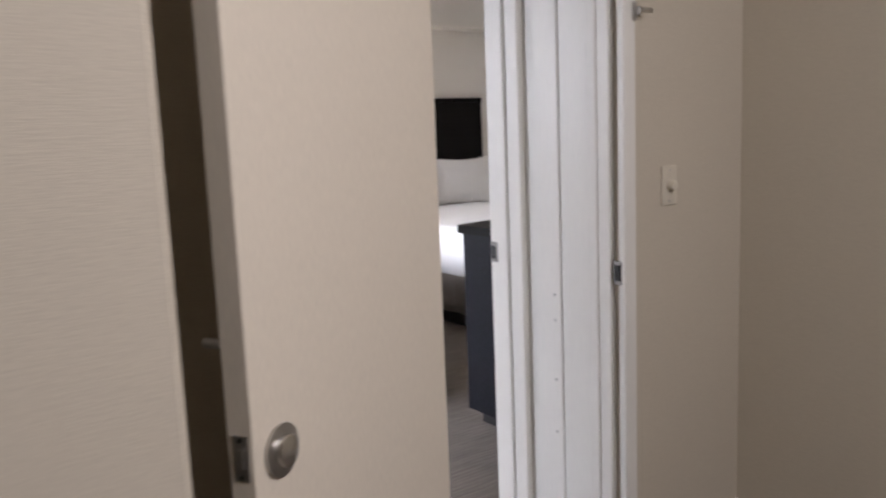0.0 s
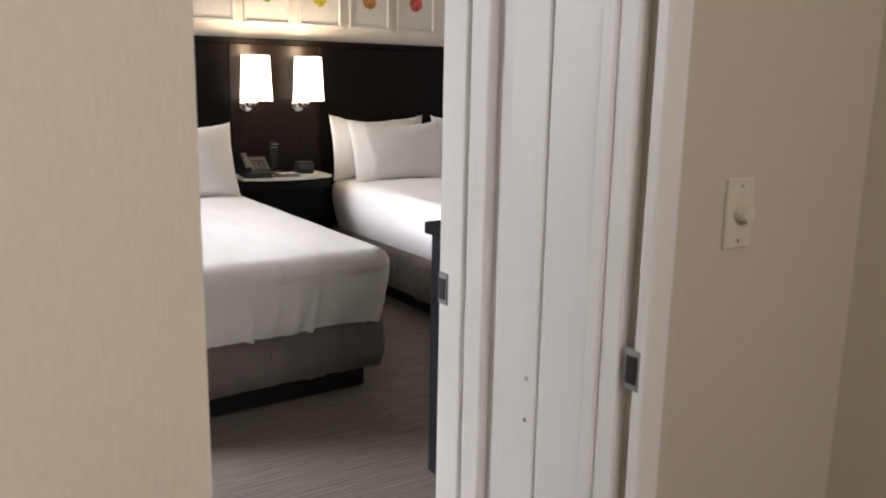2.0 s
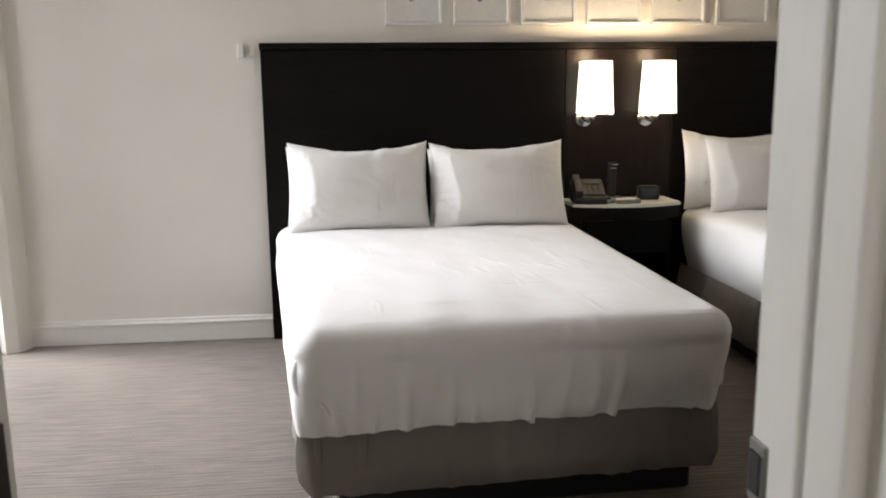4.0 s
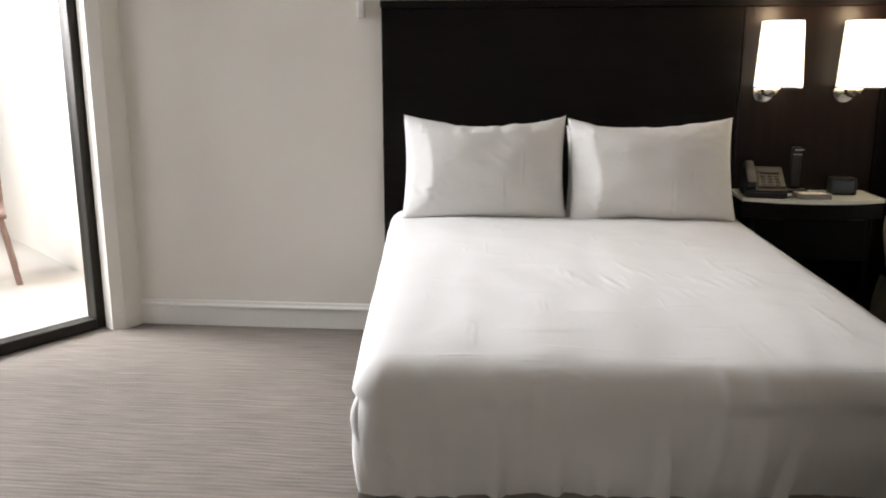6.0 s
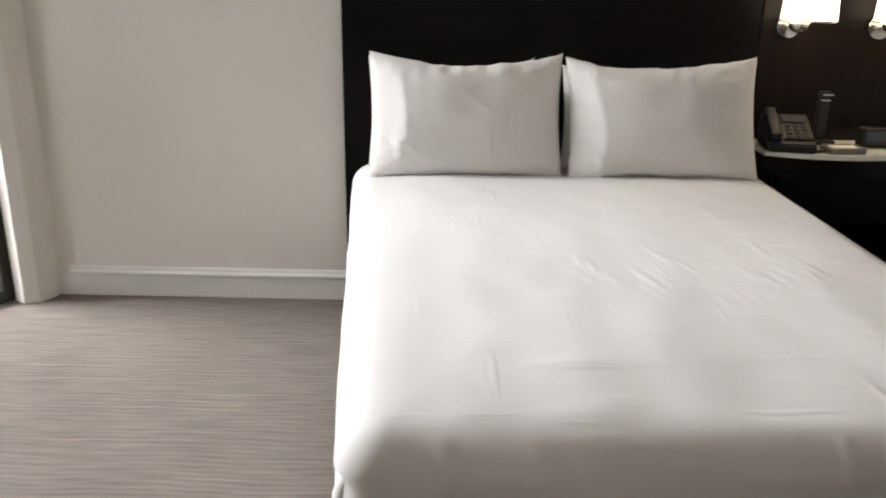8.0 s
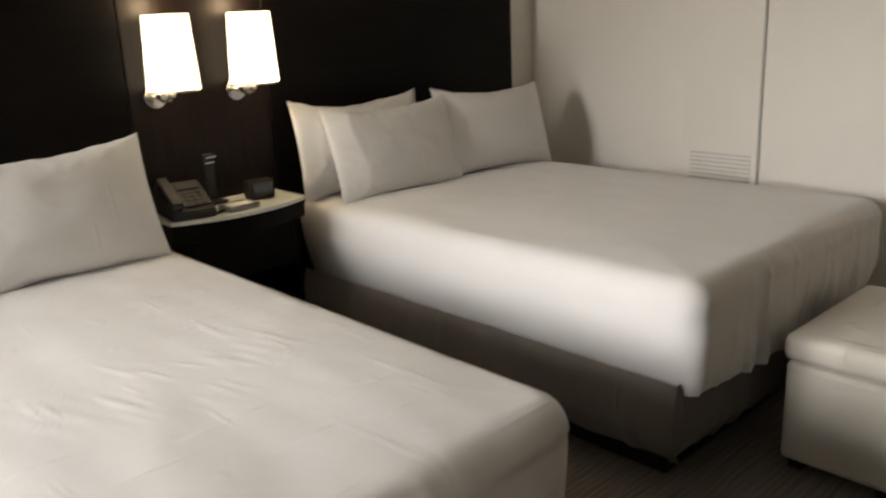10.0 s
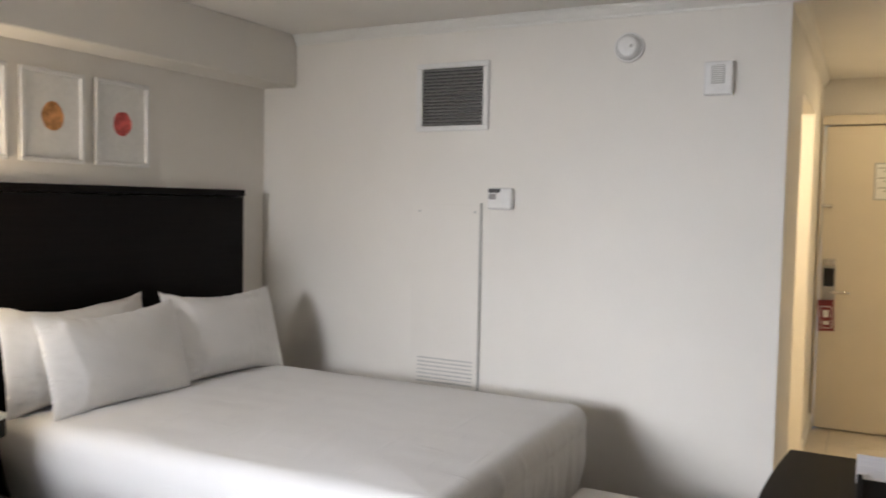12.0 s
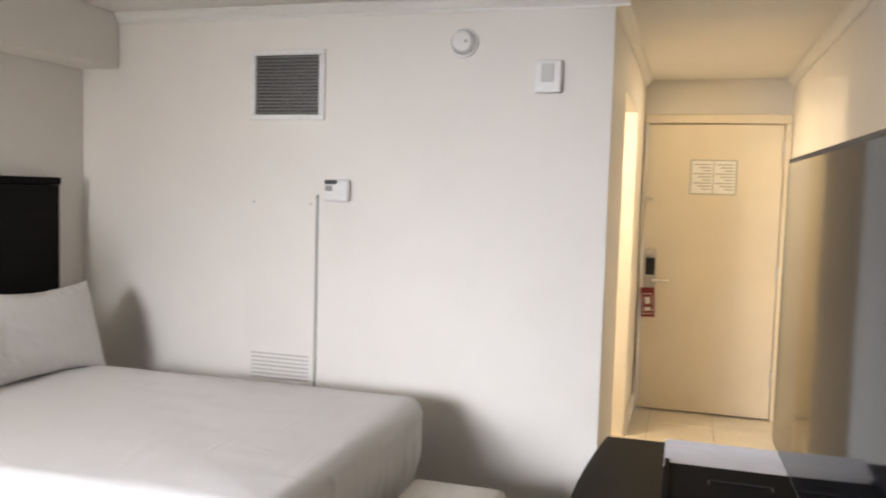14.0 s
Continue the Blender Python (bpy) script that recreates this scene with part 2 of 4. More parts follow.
floor = setting("floor", prism([(-1.4, SY - 0.25), (5.30, SY - 0.25), (5.30, NY + 0.1), (-0.2, NY + 0.1), (-0.16, 5.86), (-0.99, 4.42), (-1.4, 4.42)], -0.12, 0.0), CARPET,
                "taupe grey carpet with fine wavy ribbed stripes")
setting("floor_neighbour", box(-2.5, 3.0, -3.2, SY - 0.25, -0.12, 0.0), CARPET, "taupe grey ribbed carpet in the neighbouring room")
floor_entry = setting("floor_entry", box(5.30, 8.0, SY - 0.25, 5.2, -0.12, -0.006), GREYPLASTIC, "grout bed under cream stone tiles at the entry")
setting("ceiling", prism([(-2.6, -3.3), (8.1, -3.3), (8.1, 6.2), (-0.2, 6.2), (-0.17, 5.99), (-1.08, 4.41), (-2.6, 4.41)], H, H + 0.15), CEIL, "flat off-white painted ceiling")

# headboard wall with its soffit
setting("wall_north", box(-0.10, EX + 0.12, NY, NY + 0.15, 0, H), WALL, "warm off-white painted wall behind the beds")
setting("soffit", box(0.0, EX, NY - 0.225, NY, 2.14, H, 0.006), WALL, "painted dropped soffit above the headboard wall")
setting("wall_east", box(EX, EX + 0.14, CY, NY, 0, H), WALL, "warm white painted wall with vent and thermostat")
# entry passage: wall with the opening into the bathroom
bm = box(EX + 0.14, 6.0, CY, CY + 0.12, 0, H)
solid(bm, 6.0, 7.03, CY, CY + 0.12, 2.10, H)
solid(bm, 7.03, 7.86, CY, CY + 0.12, 0, H)
setting("wall_passage", bm, WALL, "warm white passage wall with an open doorway")
bm = box(EX + 0.14, 8.0, 5.1, 5.2, 0, H)
solid(bm, EX + 0.14, EX + 0.20, CY + 0.12, 5.1, 0, H)
solid(bm, 7.94, 8.0, CY + 0.12, 5.1, 0, H)
setting("wall_bathroom", bm, DOORPAINT, "cream painted walls of the lit side room")
bm = box(7.86, 8.0, 1.9, 2.30, 0, H)
solid(bm, 7.86, 8.0, 3.264, CY + 0.12, 0, H)
solid(bm, 7.86, 8.0, 2.30, 3.264, 2.13, H)
setting("wall_entry", bm, WALL, "painted wall round the entry door")
# wall with the connecting doorway
bm = box(DX1 + 0.02, 7.86, SY - 0.24, SY, 0, H)
solid(bm, -1.9, DX0 - 0.02, SY - 0.24, SY, 0, H)
solid(bm, DX0 - 0.02, DX1 + 0.02, SY - 0.24, SY, DH + 0.02, H)
setting("wall_south", bm, WALL, "warm white painted wall with the connecting doorway")
bm = box(DX1 + 0.02, 2.75, VY, SY - 0.24, 0, H)
solid(bm, -2.0, DX0 - 0.02, VY, SY - 0.24, 0, H)
solid(bm, DX0 - 0.02, DX1 + 0.02, VY, SY - 0.24, DH + 0.02, H)
setting("wall_vestibule", bm, WALLPAPER, "beige textured wallpaper beside the connecting doorway")
setting("wall_vestibule_east", box(2.744, 2.88, -3.2, VY, 0, H), WALLPAPER, "beige textured wallpaper on the side wall")
setting("wall_closet", box(-1.2, 0.692, 0.93, 1.06, 0, H, 0.008), WALLPAPER, "beige textured wallpaper on a projecting wall")
bm = box(-2.6, -2.4, -3.2, SY, 0, H)
solid(bm, -2.6, 2.9, -3.3, -3.15, 0, H)
setting("wall_neighbour", bm, WALLPAPER, "beige walls closing the neighbouring room")
# unseen wall, brought forward to block daylight from the connecting doorway
setting("wall_west", box(-1.25, -0.95, SY - 0.3, 4.45, 0, H), WALL, "unseen warm white wall that cuts the daylight beside the window")

# window wall, built along its own x axis from WA to WB
WL = (WB - WA).length
WIN = Matrix.Translation(WA) @ Matrix.Rotation(math.atan2(WD.y, WD.x), 4, "Z")
# in this frame +y points into the room
bm = box(-0.22, 0.0, -0.14, 0.03, 0, H)
solid(bm, 0.0, WL, -0.14, 0.0, 2.28, H)
pier = setting("wall_window", bm, WALL, "warm white wall pier and lintel round the window")
pier.matrix_basis = WIN
bm = prism([(-0.115, 5.90), (-0.06, 5.865), (-0.005, 5.89), (0.03, 5.95), (0.035, 6.005), (-0.12, 6.01)], 0, H)
setting("pier_corner", bm, WALL, "rounded off-white plaster corner beside the window", True)
window = tagged(new("window_1"), "floor-to-ceiling sliding glass door in a dark bronze frame", "window", "", "structure")
window.matrix_basis = WIN
for x0, x1, z0, z1 in ((0.0, 0.055, 0, 2.28), (WL - 0.055, WL, 0, 2.28), (WL / 2 - 0.03, WL / 2 + 0.03, 0, 2.28)):
    part("stile", box(x0, x1, -0.10, -0.02, z0, z1, 0.004), DARKMETAL, window)
for z0, z1 in ((0.0, 0.055), (2.22, 2.279)):
    for x0, x1 in ((0.056, WL / 2 - 0.031), (WL / 2 + 0.031, WL - 0.056)):
        part("rail", box(x0, x1, -0.10, -0.015, z0, z1, 0.004), DARKMETAL, window)
glass, nt, p = nodes_of("clear_window_glass")
p.inputs["Transmission Weight"].default_value, p.inputs["Roughness"].default_value = 1.0, 0.0
p.inputs["IOR"].default_value = 1.05
for x0, x1 in ((0.05, WL / 2 - 0.025), (WL / 2 + 0.025, WL - 0.05)):
    pane = part("pane", box(x0, x1, -0.062, -0.056, 0.05, 2.225), glass, window)
    pane.visible_shadow = False

# outside
setting("balcony_floor", prism([tuple((WIN @ Vector(q))[:2]) for q in ((-0.9, -0.14, 0), (WL + 0.6, -0.14, 0), (WL + 0.6, -3.6, 0), (-0.9, -3.6, 0))], -0.2, -0.02), BALCONY,
        "sunlit pale concrete balcony floor")
bm = prism([(-0.02, 6.16), (-0.20, 6.44), (-2.55, 8.54), (-2.40, 8.70), (0.0, 6.60)], -0.02, 2.6)
balcony_side = setting("balcony_wall", bm, WALL, "white painted balcony side wall")
bm = box(-0.9, WL + 0.6, -3.72, -3.6, -0.2, 0.95)
parapet = setting("balcony_parapet", bm, WALL, "white painted balcony parapet")
parapet.matrix_basis = WIN
setting("ground", box(-400, 400, -400, 400, -12.1, -12), BALCONY, "pale ground far below the balcony")


def baseboard(name, length, m, height=0.13):
    """A moulded skirting that runs along x and stands out towards -y."""
    prof = [(0, 0), (-0.016, 0), (-0.016, height * 0.72), (-0.022, height * 0.76), (-0.022, height * 0.82), (-0.012, height * 0.88),
            (-0.009, height * 0.96), (-0.004, height), (0, height)]
    bm = bmesh.new()
    a = [bm.verts.new((0, y, z)) for y, z in prof]
    b = [bm.verts.new((length, y, z)) for y, z in prof]
    for i in range(len(prof) - 1):
        bm.faces.new((a[i], a[i + 1], b[i + 1], b[i]))
    bm.faces.new(a), bm.faces.new(b)
    bmesh.ops.recalc_face_normals(bm, faces=bm.faces)
    ob = tagged(link(name, bm, TRIM), "moulded white skirting board along the wall", "baseboard", "", "structure")
    ob.matrix_basis = m
    return ob


baseboard("baseboard_north", 1.265, pose(0.03, NY, 0))
baseboard("baseboard_east", NY - CY, pose(EX, NY, 0, 0, 0, -90))
baseboard("baseboard_vestibule", 0.49, pose(2.255, VY, 0), 0.06)
baseboard("baseboard_side", 4.9, pose(2.744, VY - 0.02, 0, 0, 0, -90), 0.06)
baseboard("baseboard_passage", 0.58, pose(EX + 0.14, CY, 0), 0.11)
baseboard("baseboard_passage_end", 0.78, pose(7.07, CY, 0), 0.11)
baseboard("baseboard_door_wall", 5.5, pose(7.86, SY, 0, 0, 0, 180))


def crown(name, length, m):
    prof = [(0, 0), (-0.012, 0), (-0.014, 0.012), (-0.03, 0.025), (-0.045, 0.045), (-0.05, 0.058), (-0.06, 0.06), (-0.06, 0.072), (0, 0.072)]
    prof = [(y * 0.75, 0.072 - (0.072 - z) * 0.75) for y, z in prof]
    bm = bmesh.new()
    a = [bm.verts.new((0, y, z)) for y, z in prof]
    b = [bm.verts.new((length, y, z)) for y, z in prof]
    for i in range(len(prof)):
        j = (i + 1) % len(prof)
        bm.faces.new((a[i], a[j], b[j], b[i]))
    bm.faces.new(a), bm.faces.new(b)
    bmesh.ops.recalc_face_normals(bm, faces=bm.faces)
    ob = tagged(link(name, bm, TRIM), "white crown moulding under the ceiling", "trim", "", "structure")
    ob.matrix_basis = m
    return ob


crown("trim_crown_east", NY - 0.225 - CY + 0.06, pose(EX, NY - 0.225, H - 0.073, 0, 0, -90))
crown("trim_crown_passage", 2.6, pose(EX + 0.002, CY, H - 0.073))
crown("trim_crown_south", 9.6, pose(7.86, SY, H - 0.073, 0, 0, 180))

# connecting door frames: two frames back to back, each with a rabbet and a stop
def jamb(bm, x, way):
    """One side of both frames; way is +1 where the frame's body lies at greater x."""
    for y0, y1, d in ((2.262, SY + 0.077, 0.0), (2.246, 2.2615, 0.022), (2.186, 2.2455, -0.002), (2.118, 2.1855, 0.020), (2.014, 2.1175, 0.0),
                     (1.888, 2.0075, 0.0), (1.856, 1.8875, -0.006), (1.812, 1.8555, 0.0), (1.779, 1.8115, 0.022), (VY - 0.027, 1.7785, -0.003)):
        xa, xb = sorted((x + way * d, x + way * 0.045))
        solid(bm, xa, xb, y0, y1, 0, DH - 0.001, 0.004, 2)
    xa, xb = sorted((x + way * 0.016, x + way * 0.046))
    solid(bm, xa, xb, 2.0076, 2.0139, 0, DH - 0.001)


DULLSTEEL = metal("dull_steel", (0.30, 0.29, 0.28), 0.5)
frame_door = tagged(new("door_frame_1"), "white gloss double door frame with stops and strike plates", "door frame", "", "structure")
bm = bmesh.new()
jamb(bm, DX1, 1)
part("jamb_strike_side", bm, TRIM, frame_door)
bm = bmesh.new()
jamb(bm, DX0, -1)
part("jamb_hinge_side", bm, TRIM, frame_door)
bm = bmesh.new()
for y0, y1, d in ((2.262, SY + 0.077, 0.0), (2.186, 2.2495, -0.012), (2.118, 2.1855, 0.012), (2.014, 2.1175, 0.0), (1.888, 2.0075, 0.0), (1.812, 1.8875, -0.006), (VY - 0.027, 1.8115, 0.0)):
    solid(bm, DX0 - 0.045, DX1 + 0.045, y0, y1, DH + d, DH + 0.05, 0.003)
part("head", bm, TRIM, frame_door)
for x0, x1 in ((DX0 - 0.085, DX0 - 0.046), (DX1 + 0.046, DX1 + 0.085)):
    part("casing", box(x0, x1, SY, SY + 0.022, 0, DH + 0.09, 0.006, 2), TRIM, frame_door)
    part("casing", box(x0, x1, VY - 0.012, VY, 0, DH + 0.09, 0.004, 2), WALLPAPER, frame_door)
for y, z in ((2.328, 0.905), (1.780, 0.90)):
    plate = part("strike_plate", box(DX1 - 0.0035, DX1 + 0.006, y - 0.017, y + 0.017, z - 0.034, z + 0.034, 0.002), DULLSTEEL, frame_door, "satin steel strike plate")
    # raised black block stands in for the shade inside the opening
    part("latch_hole_shade", box(DX1 - 0.006, DX1 - 0.0036, y - 0.010, y + 0.010, z - 0.022, z + 0.022), BLACK, plate, "black block standing in for the shaded latch opening")
for z in (0.80, 0.72, 0.53, 0.36):
    part("screw", tube(0.004, 0.004, 0.003, pose(DX1 - 0.0012, 2.04, z, 0, 90, 0), 10), STEEL, frame_door)
# swing guard on the frame's edge
guard = thing("door_guard", pose(2.225, VY - 0.03, 1.61), "small brushed steel swing guard screwed to the door frame", "door guard")
part("plate", box(-0.018, 0.0, -0.004, 0.0, -0.025, 0.025, 0.002), STEEL, guard)
part("arm", tube(0.007, 0.006, 0.05, pose(0.022, -0.014, 0.002, 0, 90, 0), 14, bevel=0.003), STEEL, guard, smooth=True)
part("foot", box(-0.006, 0.004, -0.016, -0.003, -0.012, 0.012, 0.002), STEEL, guard)

# open connecting door leaf, hinged on the far jamb
LEAF_A, LEAF_B = Vector((1.497, 1.672)), Vector((0.893, 1.302))
LEAF = pose(LEAF_A.x, LEAF_A.y, 0, 0, 0, math.degrees(math.atan2(LEAF_B.y - LEAF_A.y, LEAF_B.x - LEAF_A.x)))
LW = (LEAF_B - LEAF_A).length
door = tagged(new("door_1"), "beige painted connecting door standing wide open", "door", "", "structure")
door.matrix_basis = LEAF
part("leaf", box(0, LW, -0.045, 0, 0.012, 2.04, 0.002), LEAFPAINT, door)
edge = part("edge_plate", box(LW, LW + 0.002, -0.034, -0.008, 0.825, 0.895, 0.0008), STEEL, door, "satin steel latch plate")
part("latch", box(LW + 0.002, LW + 0.006, -0.027, -0.015, 0.845, 0.875, 0.001), STEEL, edge)
for z in (0.832, 0.888):
    part("screw", tube(0.0035, 0.0035, 0.002, pose(LW + 0.0025, -0.021, z, 0, 90, 0), 10), DARKMETAL, edge)
pull = part("flush_pull", tube(0.042, 0.040, 0.008, pose(LW - 0.064, 0.004, 0.852, 90, 0, 0), 32, bevel=0.002), STEEL, door, "round satin steel flush pull", True)
part("rose", tube(0.026, 0.024, 0.016, pose(LW - 0.064, 0.012, 0.852, 90, 0, 0), 28, bevel=0.005), CHROME, pull, smooth=True)
part("lever_stub", tube(0.009, 0.008, 0.05, pose(LW - 0.03, -0.07, 1.02, 90, 0, 0), 12), STEEL, door)
for z in (0.25, 1.03, 1.82):
    part("hinge", tube(0.008, 0.008, 0.09, pose(-0.004, -0.05, z), 12), STEEL, door)
# hinges left on the far jamb
for z in (0.95, 1.85, 0.25):
    part("hinge_leaf", box(DX0 - 0.001, DX0 + 0.003, 2.298, 2.325, z - 0.05, z + 0.05, 0.001), DARKMETAL, frame_door, "dark hinge plate")

# dimmer switch
SWITCHPAINT = plain("ivory_plastic", (0.64, 0.59, 0.49), 0.45)
switch = thing("dimmer_switch", pose(2.392, VY, 1.13), "cream wall dimmer switch with a round knob", "light switch")
part("plate", box(-0.033, 0.033, -0.006, 0, -0.058, 0.058, 0.003, 2), SWITCHPAINT, switch)
part("knob", tube(0.015, 0.013, 0.022, pose(0, -0.016, 0, 90, 0, 0), 24, bevel=0.003), SWITCHPAINT, switch, smooth=True)
for z in (-0.045, 0.045):
    part("screw", tube(0.003, 0.003, 0.002, pose(0, -0.0065, z, 90, 0, 0), 8), STEEL, switch)

# entry door
entry = tagged(new("door_2"), "cream painted entry door, closed, in a cream frame", "door", "", "structure")
part("leaf", box(7.80, 7.845, 2.318, 3.238, 0.012, 2.095, 0.003), DOORPAINT, entry)
for y0, y1 in ((2.272, 2.312), (3.244, 3.262)):
    part("jamb", box(7.775, 7.86, y0, y1, 0, 2.10, 0.004), DOORPAINT, entry)
part("head", box(7.775, 7.86, 2.272, 3.262, 2.101, 2.165, 0.004), DOORPAINT, entry)
part("backing", box(7.87, 7.99, 2.32, 3.22, 0, 2.12), DOORPAINT, entry)
for z in (0.30, 1.05, 1.92):
    part("hinge", tube(0.011, 0.011, 0.11, pose(7.79, 2.315, z), 12), STEEL, entry)
hd = part("lock_plate", box(7.792, 7.80, 3.138, 3.222, 0.90, 1.14, 0.003), STEEL, entry, "tall steel lock plate")
part("lever", tube(0.010, 0.009, 0.11, pose(7.755, 3.10, 0.965, 90, 0, 0), 14, bevel=0.003), CHROME, hd, smooth=True)
part("spindle", tube(0.012, 0.012, 0.045, pose(7.772, 3.155, 0.965, 0, 90, 0), 14), CHROME, hd)
part("card_reader", box(7.782, 7.7915, 3.148, 3.214, 1.0, 1.125, 0.003), BLACK, hd, "dark card reader window")
part("lock_head", box(7.775, 7.80, 3.142, 3.218, 1.142, 1.19, 0.008, 2), CHROME, hd)
bolt = part("door_bolt", tube(0.012, 0.012, 0.07, pose(7.785, 3.215, 1.55, 90, 0, 0), 14), CHROME, entry)
notice = thing("door_notice", pose(7.80, 2.775, 1.72), "framed two-page paper notice fixed to the entry door", "notice")
part("frame", box(-0.006, 0, -0.16, 0.16, -0.125, 0.125, 0.002), PALEPRINT, notice)
for y0, y1 in ((-0.148, -0.004), (0.004, 0.148)):
    page = part("page", box(-0.008, -0.0062, y0, y1, -0.115, 0.115), PAPER, notice)
    for k in range(9):
        part("text_bar", box(-0.0095, -0.0085, y0 + 0.012, y1 - 0.012 - 0.03 * (k % 3), 0.085 - k * 0.022, 0.094 - k * 0.022), PALEPRINT, page)
tag = thing("door_hanger", pose(7.765, 3.188, 0.808, -3, 0, 0), "red card door hanger hung on the door handle", "door hanger")
RED = plain("red_card", (0.18, 0.012, 0.018), 0.5)
part("card", box(-0.003, 0, -0.05, 0.05, -0.115, 0.10, 0.001), RED, tag)
for y0, y1, z0, z1 in ((-0.038, 0.038, 0.052, 0.056), (-0.038, 0.038, -0.095, -0.091), (-0.038, -0.034, -0.09, 0.05), (0.034, 0.038, -0.09, 0.05), (-0.018, 0.018, -0.02, 0.03), (-0.02, 0.02, -0.07, -0.045)):
    part("print", box(-0.0045, -0.0032, y0, y1, z0, z1), PAPER, tag)

# ---- bedroom things ----
def cloth_over(w, length, top, hem, r, seed, fold=0.012, hem_wave=0.012, wrinkles=0.006, tuck=0.0, crown_h=0.015, lean=0.0, pressed=1.0):
    """A cover laid over a mattress: x across, y from -length (foot) to 0 (head), falling to the hem."""
    bm = bmesh.new()
    hw = w / 2 - r
    y0, y1 = -length + r, -r
    rng = random.Random(seed)
    gathers = []
    at = -hw
    while at < hw:
        gathers.append((at, rng.uniform(0.007, 0.015), rng.uniform(0.004, 0.010), rng.choice((0.15, 0.35, 0.5, 0.6, 0.65, 0.7)), rng.uniform(-0.05, 0.05)))
        at += rng.uniform(0.022, 0.09)
    cx, cy, hy = 0.0, (y0 + y1) / 2, (y1 - y0) / 2
    per = []
    step = 0.012
    nx, ny, na = max(4, int(2 * hw / step)), max(4, int(2 * hy / step)), 14
    path = [((hw, y0), (hw, y1), 0, ny), ((hw, y1), (-hw, y1), 90, nx), ((-hw, y1), (-hw, y0), 180, ny), ((-hw, y0), (hw, y0), 270, nx)]
    for (ax, ay), (bx, by), ang, n in path:
        for i in range(n):
            k = i / n
            per.append((ax + (bx - ax) * k, ay + (by - ay) * k, radians(ang)))
        for i in range(na):
            per.append((bx, by, radians(ang + 90 * i / na)))
    rings = []
    drop = top - r - hem
    inner = [0.0, 0.12, 0.25, 0.37, 0.48, 0.58, 0.67, 0.75, 0.82, 0.88, 0.93, 0.97, 1.0]
    inner = sorted(set(inner + [i / 52 for i in range(53)]))
    down = [r * math.pi / 2 * k / 7 for k in range(1, 8)] + [r * math.pi / 2 + drop * k / 18 for k in range(1, 19)]
    for k in inner:
        row = []
        for x, y, a in per:
            px, py = cx + (x - cx) * k, cy + (y - cy) * k
            z = top + crown_h * (1 - max(abs(px) / hw, abs(py - cy) / hy) ** 4)
            z += wrinkles * (noise.noise((px * 3.1, py * 2.3, seed)) + 0.5 * noise.noise((px * 9, py * 5, seed + 3)))
            # short pressed creases gathered across the middle of the cover
            near = pressed * math.exp(-((py + 1.34) / 0.15) ** 2 - ((px - 0.12) / 0.36) ** 2)
            fan = noise.noise((px * 36 + py * 9, py * 6.0 - px, seed + 50))
            z += 0.009 * near * max(0.0, fan - 0.10)
            z += 0.006 * math.exp(-((py + 1.84) / 0.07) ** 2 - ((px + 0.38) / 0.14) ** 2) * max(0.0, noise.noise((px * 6, py * 26, seed + 61)))
            crease = noise.noise((px * 5 + py * 1.5, py * 14, seed + 8))
            z += wrinkles * 0.8 * max(0, crease - 0.25)
            row.append(bm.verts.new((px, py, z)))
        rings.append(row)
    for L in down:
        row = []
        for i, (x, y, a) in enumerate(per):
            s = i * step
            if L <= r * math.pi / 2:
                t = L / r
                out, z, f = r * math.sin(t), top - r * (1 - math.cos(t)), 0.15 * t
            else:
                f = (L - r * math.pi / 2) / drop
                out, z = r - tuck * f * f, top - r - (L - r * math.pi / 2)
            n1 = noise.noise((s * 4.6, f * 1.4, seed + 20))
            n2 = noise.noise((s * 21.0, f * 0.6, seed + 30))
            pleat = max(0.0, n2 - 0.12) * 1.7
            side = 0.05 + 0.95 * max(0.0, -math.sin(a)) ** 2        # looser folds at the foot
            out += side * fold * f * (n1 * 0.9 + pleat * 1.3) + 0.012 * math.sin(math.pi * min(1, f)) * (0.6 + 0.4 * n1)
            if -math.sin(a) > 0.6:
                for gx, gw, gh, start, slant in gathers:
                    if abs(x - gx) < 0.11:
                        rise = max(0.0, min(1.0, (f - start) / 0.3))
                        out += gh * rise * math.exp(-((x - gx - slant * f) / gw) ** 2)
            out += 0.035 * f * max(0.0, -math.cos(a)) * lean
            z += side * hem_wave * f * noise.noise((s * 1.7, 0.3, seed + 40)) + wrinkles * 0.4 * noise.noise((s * 3, L * 6, seed))
            row.append(bm.verts.new((x + math.cos(a) * out, y + math.sin(a) * out, z)))
        rings.append(row)
    n = len(per)
    for a, b in zip(rings, rings[1:]):
        for i in range(n):
            j = (i + 1) % n
            bm.faces.new((a[i], a[j], b[j], b[i]))
    # hem turned inwards
    last = rings[-1]
    back = [bm.verts.new((v.co.x * 0.965, (v.co.y - cy) * 0.975 + cy, v.co.z + 0.012)) for v in last]
    for i in range(n):
        j = (i + 1) % n
        bm.faces.new((last[i], last[j], back[j], back[i]))
    bmesh.ops.remove_doubles(bm, verts=bm.verts, dist=1e-5)
    bmesh.ops.recalc_face_normals(bm, faces=bm.faces)
    return bm


